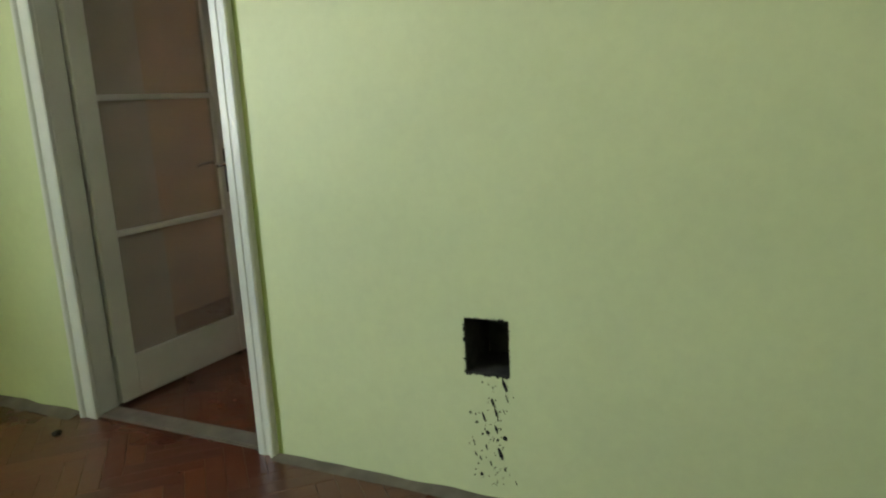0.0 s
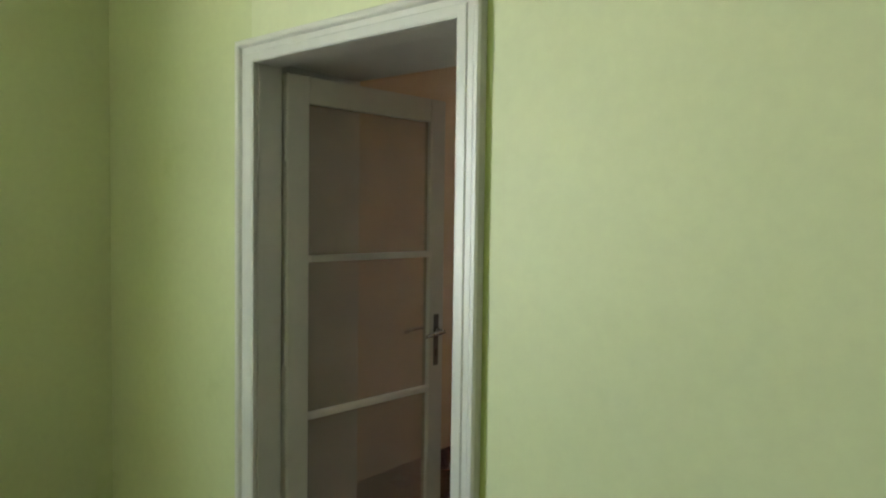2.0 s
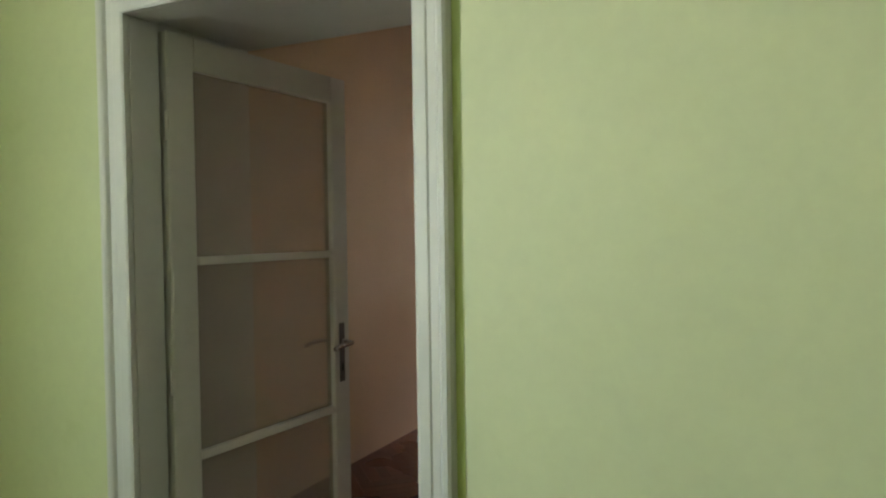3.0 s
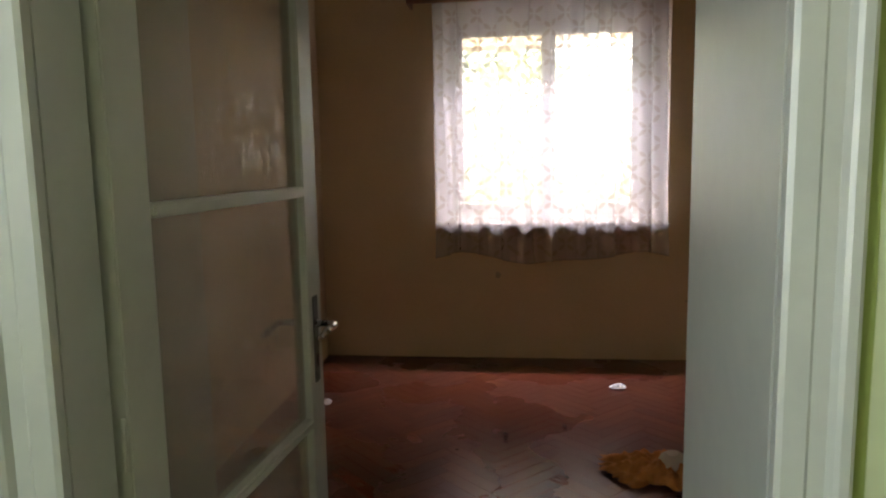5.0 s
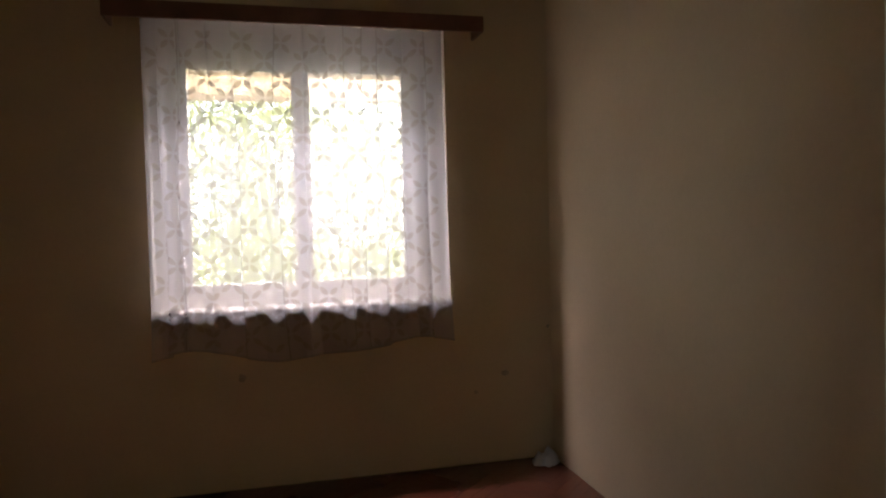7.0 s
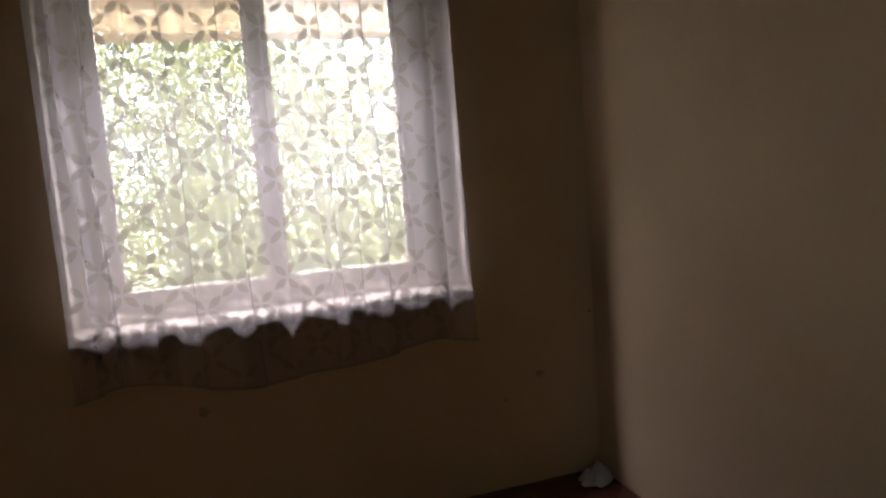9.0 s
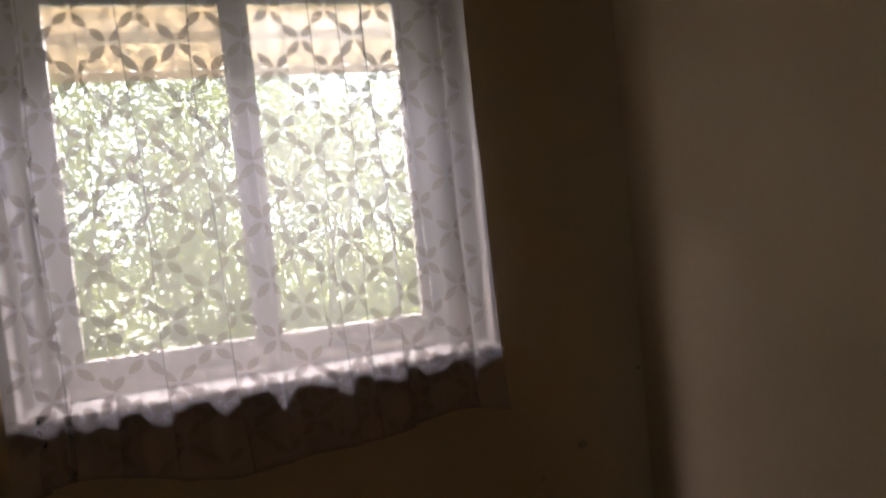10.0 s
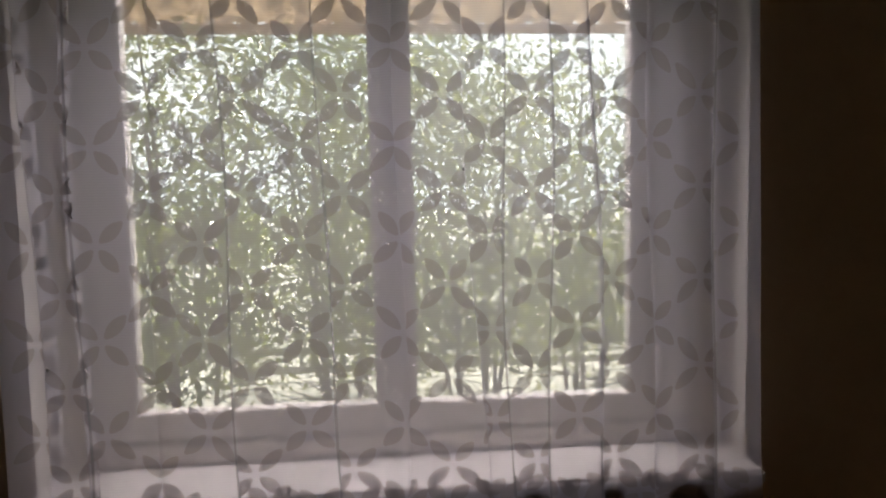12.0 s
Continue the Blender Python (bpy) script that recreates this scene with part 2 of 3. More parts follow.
def leafy(name, c0, c1):
    m, t, p = nodes_of(name)
    t.nodes.remove(p)
    out = t.nodes["Material Output"]
    geo = t.nodes.new("ShaderNodeNewGeometry")
    r = ramp_node(t, geo.outputs["Random Per Island"], [(0.0, c0), (1.0, c1)])
    df = t.nodes.new("ShaderNodeBsdfDiffuse")
    tl = t.nodes.new("ShaderNodeBsdfTranslucent")
    gl = t.nodes.new("ShaderNodeBsdfGlossy")
    gl.inputs["Roughness"].default_value = 0.28
    t.links.new(r.outputs[0], df.inputs[0])
    bright = mix_node(t, r.outputs[0], (0.9, 1.0, 0.3), 0.15)
    t.links.new(bright, tl.inputs[0])
    m1 = t.nodes.new("ShaderNodeMixShader")
    m1.inputs[0].default_value = 0.5
    t.links.new(df.outputs[0], m1.inputs[1])
    t.links.new(tl.outputs[0], m1.inputs[2])
    m2 = t.nodes.new("ShaderNodeMixShader")
    m2.inputs[0].default_value = 0.2
    t.links.new(m1.outputs[0], m2.inputs[1])
    t.links.new(gl.outputs[0], m2.inputs[2])
    t.links.new(m2.outputs[0], out.inputs[0])
    return m


LEAF = leafy("green_leaf", (0.035, 0.062, 0.005), (0.42, 0.47, 0.03))


def reed():
    """Brown translucent corrugated sheet, patchy with fallen leaves."""
    m, t, p = nodes_of("tan_roof_sheet")
    t.nodes.remove(p)
    out = t.nodes["Material Output"]
    n = noise_node(t, 9, 6, 0.7)
    c = ramp_node(t, n.outputs[0], [(0.36, (0.15, 0.11, 0.07)), (0.58, (0.44, 0.31, 0.19)), (0.72, (0.76, 0.60, 0.42))])
    df = t.nodes.new("ShaderNodeBsdfDiffuse")
    tl = t.nodes.new("ShaderNodeBsdfTranslucent")
    t.links.new(c.outputs[0], df.inputs[0])
    t.links.new(c.outputs[0], tl.inputs[0])
    m1 = t.nodes.new("ShaderNodeMixShader")
    m1.inputs[0].default_value = 0.6
    t.links.new(df.outputs[0], m1.inputs[1])
    t.links.new(tl.outputs[0], m1.inputs[2])
    t.links.new(m1.outputs[0], out.inputs[0])
    return m


SHEET = reed()


# ---- building blocks ----
def part(name, bm, material, parent=None, label=""):
    me = bpy.data.meshes.new(name)
    bm.to_mesh(me)
    bm.free()
    for m in material if isinstance(material, (list, tuple)) else [material]:
        me.materials.append(m)
    ob = new(name, me)
    if parent:
        ob.parent = parent
    if label:
        ob["label"] = label
    return ob


def thing(name, loc, label, category, group="", kind=""):
    ob = new(name)
    ob.empty_display_size = 0.1
    ob.location = loc
    return tagged(ob, label, category, group, kind)


def add_box(bm, x0, x1, y0, y1, z0, z1, bevel=0.0, mi=0):
    r = bmesh.ops.create_cube(bm, size=1, matrix=Matrix.LocRotScale(((x0 + x1) / 2, (y0 + y1) / 2, (z0 + z1) / 2), None, (x1 - x0, y1 - y0, z1 - z0)))
    fs = {f for v in r["verts"] for f in v.link_faces}
    for f in fs:
        f.material_index = mi
    if bevel:
        bmesh.ops.bevel(bm, geom=list({e for f in fs for e in f.edges}), offset=bevel, segments=2, affect="EDGES")


def box(x0, x1, y0, y1, z0, z1, bevel=0.0):
    bm = bmesh.new()
    add_box(bm, x0, x1, y0, y1, z0, z1, bevel)
    return bm


def tube(bm, pts, radii, sides=8):
    rings = []
    for k, (p, r) in enumerate(zip(pts, radii)):
        a, b = Vector(pts[max(0, k - 1)]), Vector(pts[min(len(pts) - 1, k + 1)])
        q = (b - a).to_track_quat("Z", "Y")
        rings.append([bm.verts.new(Vector(p) + q @ Vector((r * math.cos(2 * math.pi * s / sides), r * math.sin(2 * math.pi * s / sides), 0))) for s in range(sides)])
    for u, v in zip(rings, rings[1:]):
        for s in range(sides):
            bm.faces.new((u[s], u[(s + 1) % sides], v[(s + 1) % sides], v[s])).smooth = True
    bm.faces.new(rings[0][::-1])
    bm.faces.new(rings[-1])


# ---- plan ----
CH = 3.0                        # ceilings
GL, GR, GB = -1.06, 4.2, -4.0   # green room: side walls, back wall
RL, RR = -0.82, 2.17            # small room: side walls
Y0, Y1, Y2 = 0.02, 0.54, 4.055  # faces of the door wall; window wall
OX0, OX1, OZ = -0.03, 0.886, 2.02  # doorway in the masonry, green side
FX0, FX1, FZ = -0.05, 0.908, 2.024  # the same on the peach side: the reveal is splayed
HX0, HX1, HZ0, HZ1 = 1.722, 1.868, 0.422, 0.603  # flue hole
WX0, WX1, WZ0, WZ1 = 0.005, 1.56, 0.93, 2.47  # window opening
YO = 4.40                       # outer face of the window wall


def wall(name, boxes, mats, label):
    """A wall of butted blocks; mats: inner paint by facing."""
    bm = bmesh.new()
    for b in boxes:
        add_box(bm, *b)
    bmesh.ops.remove_doubles(bm, verts=bm.verts, dist=1e-5)
    if name == "wall_door":
        for v in bm.verts:
            if abs(v.co.y - Y1) < 1e-4:
                v.co.x = FX0 if abs(v.co.x - OX0) < 1e-4 else FX1 if abs(v.co.x - OX1) < 1e-4 else v.co.x
                v.co.z = FZ if abs(v.co.z - OZ) < 1e-4 else v.co.z
    bm.normal_update()
    for f in bm.faces:
        f.material_index = mats[1](f)
    return tagged(part(name, bm, mats[0]), label, "wall", kind="structure")


def door_wall_face(f):
    c = f.calc_center_median()
    if f.normal.y < -0.9 and c.y < 0.1:
        return 4 if c.x < OX0 else 0
    if f.normal.y > 0.9 and c.y > 0.4:
        return 1
    if FX0 < c.x < FX1 and c.z < FZ and abs(f.normal.y) < 0.5:
        return 2
    return 3 if HX0 - .01 < c.x < HX1 + .01 and HZ0 - .01 < c.z < HZ1 + .01 else 0


wall("wall_door", [
    (GL, OX0, Y0, Y1, 0, CH), (OX0, OX1, Y0, Y1, OZ, CH), (OX1, HX0, Y0, Y1, 0, CH),
    (HX0, HX1, Y0, Y1, 0, HZ0), (HX0, HX1, Y0, Y1, HZ1, CH), (HX0, HX1, Y0 + 0.2, Y1, HZ0, HZ1), (HX1, GR, Y0, Y1, 0, CH)],
    ([GREEN, PEACH, WHITE, HOLE, PATCHY], door_wall_face), "thick plastered wall painted pale green, with a doorway")
one = lambda f: 0
wall("wall_green_left", [(GL - 0.4, GL, GB, -3.2, 0, CH), (GL - 0.4, GL, -1.6, Y1, 0, CH), (GL - 0.4, GL, -3.2, -1.6, 0, 0.88), (GL - 0.4, GL, -3.2, -1.6, 2.36, CH)], ([PATCHY], one),
     "thick plastered side wall painted patchy green, with a window opening")
wall("wall_green_right", [(GR, GR + 0.2, GB, Y1, 0, CH)], ([GREEN], one), "plastered side wall painted pale green")
wall("wall_green_back", [(GL, GR, GB - 0.2, GB, 0, CH)], ([GREEN], one), "plastered back wall painted pale green")
wall("wall_peach_left", [(RL - 0.2, RL, Y1, YO, 0, CH)], ([PEACH], one), "plastered side wall painted peach")
wall("wall_peach_right", [(RR, RR + 0.2, Y1, YO, 0, CH)], ([PEACH], one), "plastered side wall painted peach, scuffed low down")


def win_wall_face(f):
    c = f.calc_center_median()
    if f.normal.y > 0.9 and c.y > 4.3:
        return 1
    if WX0 - .01 < c.x < WX1 + .01 and WZ0 - .01 < c.z < WZ1 + .01:
        return 2
    return 0


wall("wall_window", [(RL, WX0, Y2, YO, 0, CH), (WX1, RR, Y2, YO, 0, CH), (WX0, WX1, Y2, YO, 0, WZ0), (WX0, WX1, Y2, YO, WZ1, CH)],
     ([PEACH, HOUSE, SASH], win_wall_face), "plastered wall painted peach, around the window")
for nm, b in (("ceiling_green_room", (GL - .4, GR + .2, GB - .2, Y0 + .25, CH, CH + 0.2)), ("ceiling_peach_room", (RL - .2, RR + .2, Y0 + .25, YO, CH, CH + 0.2))):
    tagged(part(nm, box(*b), CEIL), "whitewashed plaster ceiling", "ceiling", kind="structure")

# the door casing's shadow on the wall, painted as a dark olive strip
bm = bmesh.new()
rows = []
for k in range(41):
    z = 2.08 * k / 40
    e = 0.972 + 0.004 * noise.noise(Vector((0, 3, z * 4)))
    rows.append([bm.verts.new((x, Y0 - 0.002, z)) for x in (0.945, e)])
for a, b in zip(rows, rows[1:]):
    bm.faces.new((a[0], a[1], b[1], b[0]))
tagged(part("trim_casing_shade", bm, CASING_SHADE), "dark olive strip painted as the casing's shadow on the green wall", "trim", kind="structure")


# ---- door ----
door = thing("door_1", (0, 0, 0), "white glazed wooden door, standing wide open", "door", kind="structure")
# lining round the opening
part("lining", box(OX0, 0.0, 0.0225, 0.124, 0, 2.0, 0.003), WHITE, door)
bm = box(0.868, OX1, 0.0225, Y1 + 0.002, 0, 2.0)
for v in bm.verts:
    if v.co.y > 0.5:
        v.co.x += 0.892 - 0.868 if v.co.x < 0.875 else FX1 - OX1 - 0.002
bmesh.ops.bevel(bm, geom=[e for e in bm.edges if abs(e.verts[0].co.z - e.verts[1].co.z) > 1], offset=0.006, segments=3, affect="EDGES")
part("lining", bm, WHITE, door, "splayed white-painted reveal board")
part("lining", box(OX0, OX1, 0.0225, 0.124, 2.001, OZ, 0.002), WHITE, door)


def casing():
    """Stepped moulding swept round the opening, mitred."""
    prof = [(0.0, 0.0), (0.0, -0.016), (0.006, -0.020), (0.030, -0.020), (0.034, -0.0165), (0.052, -0.0165), (0.057, -0.026), (0.062, -0.030), (0.072, -0.030), (0.078, -0.024), (0.082, 0.0)]
    bm = bmesh.new()
    rows = []
    for cx, cz, sx, sz in ((0.0, 0.0, -1, 0), (0.0, 2.0, -1, 1), (0.868, 2.0, 1, 1), (0.868, 0.0, 1, 0)):
        kx = 1.22 if sx < 0 else 1.05
        rows.append([bm.verts.new((cx + sx * u * kx, Y0 + v * 0.9, cz + sz * u)) for u, v in prof])
    for a, b in zip(rows, rows[1:]):
        for k in range(len(prof) - 1):
            bm.faces.new((a[k], a[k + 1], b[k + 1], b[k]))
    bmesh.ops.recalc_face_normals(bm, faces=bm.faces)
    return bm


part("casing", casing(), WHITE, door, "stepped white door moulding with worn paint")

# leaf: x along the leaf from the hinge, y through its thickness
LEAFM = Matrix(((0.0717, -0.9974, 0, 0.016), (0.9974, 0.0717, 0, 0.135), (0, 0, 1, 0), (0, 0, 0, 1)))
LW, LT = 0.795, 0.040
PU0, PU1 = 0.092, 0.708
bm = bmesh.new()
for b in ((0, PU0, 0, LT, 0.018, 1.985), (PU1, LW, 0, LT, 0.018, 1.985), (PU0, PU1, 0, LT, 0.018, 0.212), (PU0, PU1, 0, LT, 1.89, 1.985)):
    add_box(bm, *b, bevel=0.003)
leaf = part("door_leaf", bm, LEAFW, door, "yellowed white stile and rail frame")
leaf.matrix_basis = LEAFM
for z in (1.335, 0.760):
    bm = bmesh.new()
    add_box(bm, PU0, PU1, -0.006, LT - 0.004, z - 0.012, z + 0.012, 0.005)
    part("glazing_bar", bm, LEAFW, leaf)
for z0, z1 in ((0.212, 0.748), (0.772, 1.323), (1.347, 1.89)):
    g = part("pane", box(PU0, PU1, 0.017, 0.022, z0, z1), HAMMERED, leaf, "smoky hammered glass pane")
    g.visible_shadow = False
for z in (0.28, 1.0, 1.72):
    bm = bmesh.new()
    tube(bm, [(-0.0035, 0.006, z - 0.04), (-0.0035, 0.006, z + 0.04)], [0.0035, 0.0035], 10)
    part("hinge", bm, LEAFW, leaf)
# handles on both faces
for side, y in ((-1, 0.0), (1, LT)):
    bm = bmesh.new()
    add_box(bm, 0.735, 0.765, min(y, y + side * 0.003), max(y, y + side * 0.003), 0.855, 1.075, 0.001)
    plate = part("lock_plate", bm, DARKMETAL, leaf, "tarnished metal lock plate")
    bm = bmesh.new()
    tube(bm, [(0.75, y, 1.005), (0.75, y + side * 0.045, 1.005), (0.745, y + side * 0.052, 1.005), (0.73, y + side * 0.055, 1.005), (0.69, y + side * 0.053, 1.002), (0.645, y + side * 0.052, 0.994)],
         [0.009, 0.008, 0.009, 0.010, 0.009, 0.007], 10)
    part("door_handle", bm, CHROME, plate, "worn chrome lever handle")
    bm = bmesh.new()
    add_box(bm, 0.7465, 0.7535, min(y + side * 0.003, y + side * 0.0045), max(y + side * 0.003, y + side * 0.0045), 0.895, 0.925, 0.0005)
    part("keyhole", bm, SOOT, plate)

# threshold board, worn and dusty
bm = bmesh.new()
add_box(bm, 0.002, 0.866, 0.02, 0.115, 0.0, 0.016, 0.006)
tagged(part("trim_threshold", bm, DIRT), "dusty worn wooden threshold in the doorway", "threshold", kind="structure")


# ---- window ----
win = thing("window_1", (0, Y2, WZ0), "white-painted two-sash wooden window behind a net curtain", "window", kind="structure")


def wpart(name, bm, mat, parent=win, label=""):
    ob = part(name, bm, mat, parent, label)
    if parent is win:
        ob.matrix_basis = Matrix.Translation((0, -Y2, -WZ0))
    return ob


FY0, FY1 = 4.155, 4.235
bm = bmesh.new()
for b in ((WX0, 0.085, FY0, FY1, 0.97, WZ1), (1.475, WX1, FY0, FY1, 0.97, WZ1), (0.085, 1.475, FY0, FY1, 2.375, WZ1), (0.085, 1.475, FY0, FY1, 0.97, 1.02)):
    add_box(bm, *b, bevel=0.004)
wpart("window_frame", bm, SASH)
bm = bmesh.new()
add_box(bm, 0.745, 0.795, FY0 - 0.018, FY1, 1.021, 2.374, 0.006)
wpart("mullion", bm, SASH)
for a, b, c, d in ((0.088, 0.184, 0.722, 0.744), (0.796, 0.818, 1.330, 1.472)):
    bm = bmesh.new()
    for q in ((a, b, 4.165, 4.210, 1.024, 2.371), (c, d, 4.165, 4.210, 1.024, 2.371), (b, c, 4.165, 4.210, 1.024, 1.090), (b, c, 4.165, 4.210, 2.235, 2.371)):
        add_box(bm, *q, bevel=0.004)
    sash = wpart("sash", bm, SASH)
    g = part("pane", box(b, c, 4.186, 4.190, 1.090, 2.235), GLASS if a < 0.5 else MILKY, sash)
    g.visible_shadow = False
    bm = bmesh.new()
    add_box(bm, b, c, 4.158, 4.165, 1.080, 1.090, 0.002)
    part("glazing_bead", bm, SASH, sash)
bm = bmesh.new()
add_box(bm, 0.758, 0.782, FY0 - 0.030, FY0 - 0.018, 1.62, 1.72, 0.003)
tube(bm, [(0.77, FY0 - 0.03, 1.68), (0.77, FY0 - 0.052, 1.68), (0.77, FY0 - 0.056, 1.66), (0.772, FY0 - 0.056, 1.60)], [0.006, 0.006, 0.007, 0.006], 8)
wpart("window_latch", bm, DARKMETAL, win, "tarnished espagnolette latch")
bm = bmesh.new()
add_box(bm, WX0, WX1, Y2 - 0.0965, FY0 + 0.01, 0.932, 0.968, 0.008)
for v in bm.verts:
    v.co.z += 0.004 * noise.noise(v.co * 9)
wpart("window_sill", bm, SILLM, win, "chipped white-painted sill board")
bm = bmesh.new()
add_box(bm, WX0 - 0.06, WX1 + 0.06, FY1, YO + 0.04, 0.90, 0.93, 0.004)
wpart("outer_sill", bm, HOUSE, win)

# pelmet
pel = thing("curtain_pelmet", (0.79, Y2, 2.41), "red-brown stained wooden curtain pelmet above the window", "pelmet")
PM = Matrix.Translation((-0.79, -Y2, -2.41))
for b in ((-0.158, 1.735, 3.86, 3.878, 2.412, 2.495), (-0.158, 1.735, 3.878, Y2, 2.480, 2.495), (-0.158, -0.142, 3.878, Y2, 2.412, 2.4795), (1.719, 1.735, 3.878, Y2, 2.412, 2.4795)):
    ob = part("board", box(*b, 0.003), PELMET, pel)
    ob.matrix_basis = PM
bm = bmesh.new()
tube(bm, [(-0.141, 3.94, 2.462), (1.718, 3.94, 2.462)], [0.007, 0.007], 10)
ob = part("rail", bm, CHROME, pel)
ob.matrix_basis = PM


# ---- net curtain ----
rng = random.Random(5)
CREASES = [(0.11, 0.026), (0.24, 0.022), (0.40, 0.010), (0.56, 0.012), (0.78, 0.012), (0.93, 0.009), (1.09, 0.011), (1.20, 0.010), (1.30, 0.012), (1.42, 0.016), (1.58, 0.016), (1.72, 0.012)]
SW = 1.84


def drape(s, z):
    """Point of the hanging cloth at s along its width and height z."""
    x = s
    d = max(0.0, 2.44 - z)
    for k, (c, a) in enumerate(CREASES):
        c2 = c + 0.012 * math.sin(1.7 * z + k * 2.1) + 0.006 * math.sin(6.1 * z + k * 1.3) + (0.05 * max(0, 1.9 - z) ** 1.5 * (0.5 if k in (4, 5, 6) else 0.0))
        x -= a * (1 + math.tanh((s - c2) / 0.007))
    total = SW - sum(2 * a for _, a in CREASES)
    x = x * (1.52 / total)
    y = 3.952 + 0.005 * math.sin(s * 31 + 0.6 * math.sin(z * 2.2)) + 0.003 * math.sin(s * 57 + z) + 0.003 * noise.noise(Vector((s * 4, z * 2.5, 3)))
    if z < 1.1:                 # lies against the sill's edge
        y -= max(0.0, y - 3.9555) * min(1.0, (1.1 - z) / 0.1)
    for k, (c, a) in enumerate(CREASES):
        y -= 0.006 * math.exp(-((s - c) / 0.02) ** 2) * (1 if k % 2 else 0.4)
    flare = max(0.0, 1.0 - z)
    x += 0.06 * flare * (s / SW - 0.4) + 0.03 * max(0.0, 2.1 - z) * max(0.0, s / SW - 0.3)
    return Vector((x, y, z))


def hem(s):
    return 0.73 + 0.02 * math.sin(s * 5) + 0.05 * noise.noise(Vector((s * 2.1, 7, 1)))


curtain = thing("net_curtain", (0.79, 3.95, 2.44), "sheer white net curtain with a woven flower pattern", "curtain")
CM = Matrix.Translation((-0.79, -3.95, -2.44))
NS, NZ = 520, 46
bm = bmesh.new()
grid = []
for i in range(NS + 1):
    s = SW * i / NS
    h = hem(s)
    top = 2.452 - 0.022 * abs(math.sin(s * 13.5)) * (0.3 + s / SW)
    grid.append([bm.verts.new(drape(s, h + (top - h) * j / NZ)) for j in range(NZ + 1)])
for a, b in zip(grid, grid[1:]):
    for j in range(NZ):
        bm.faces.new((a[j], b[j], b[j + 1], a[j + 1])).smooth = True
ob = part("net_cloth", bm, NET, curtain, "sheer white net ground")
ob.matrix_basis = CM

STEP, STEPX = 0.188, 0.215
bm = bmesh.new()


def petal(s0, z0, ang, ln, wd):
    ca, sa = math.cos(ang), math.sin(ang)
    rows = []
    for k in range(7):
        u = k / 6
        r = 0.010 + ln * u
        hw = wd * 0.5 * math.sin(math.pi * min(1, u * 0.92 + 0.04)) ** 0.8
        pts = []
        for w in (-hw, hw):
            s, z = s0 + ca * r - sa * w, z0 + sa * r + ca * w
            if not (0.004 < s < SW - 0.004 and z > hem(s) + 0.004 and z < 2.40):
                return
            p = drape(s, z)
            p.y -= 0.0015
            pts.append(bm.verts.new(p))
        rows.append(pts)
    for a, b in zip(rows, rows[1:]):
        bm.faces.new((a[0], b[0], b[1], a[1])).smooth = True


for i in range(-1, 22):
    for j in range(0, 22):
        if (i + j) % 2:
            continue
        s0, z0 = 0.075 + i * STEPX / 2, 0.738 + j * STEP / 2
        for q in range(4):
            petal(s0, z0, math.radians(45 + 90 * q + rng.uniform(-8, 8)), 0.062 * rng.uniform(0.8, 1.1), 0.027)
# border of closer flowers above the hem
for i in range(19):
    for q in range(4):
        petal(0.05 + i * 0.098, 0.945 + 0.008 * math.sin(i * 2.3), math.radians(45 + 90 * q + rng.uniform(-6, 6)), 0.046, 0.030)
ob = part("lace_flower", bm, LACE, curtain, "denser woven four-petal flowers, darkened in colour as if backlit")
ob["kind"] = "stuff"
ob.matrix_basis = CM
bm = bmesh.new()
rows = []
for i in range(NS + 1):
    s = SW * i / NS
    h = hem(s)
    rows.append([bm.verts.new(drape(s, h + dz) - Vector((0, 0.002, 0))) for dz in (0.0, 0.011)])
for a, b in zip(rows, rows[1:]):
    bm.faces.new((a[0], b[0], b[1], a[1]))
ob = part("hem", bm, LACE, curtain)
ob.matrix_basis = CM

# dark strips added along the pinched pleats: backlit fold darkness put into the colour
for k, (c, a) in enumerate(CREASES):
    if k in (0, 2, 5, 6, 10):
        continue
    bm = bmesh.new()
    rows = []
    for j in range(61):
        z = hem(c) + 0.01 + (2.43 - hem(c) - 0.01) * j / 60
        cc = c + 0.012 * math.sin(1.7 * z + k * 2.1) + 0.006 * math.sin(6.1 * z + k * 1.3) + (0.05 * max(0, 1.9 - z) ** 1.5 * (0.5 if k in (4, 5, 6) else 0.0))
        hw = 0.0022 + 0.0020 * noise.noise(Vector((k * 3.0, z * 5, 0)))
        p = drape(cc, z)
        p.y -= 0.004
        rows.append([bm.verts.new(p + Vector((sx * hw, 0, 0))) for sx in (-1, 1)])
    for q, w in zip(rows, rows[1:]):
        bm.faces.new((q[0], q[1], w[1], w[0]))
    ob = part("crease_shade", bm, CREASE_SHADE, curtain)
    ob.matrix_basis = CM


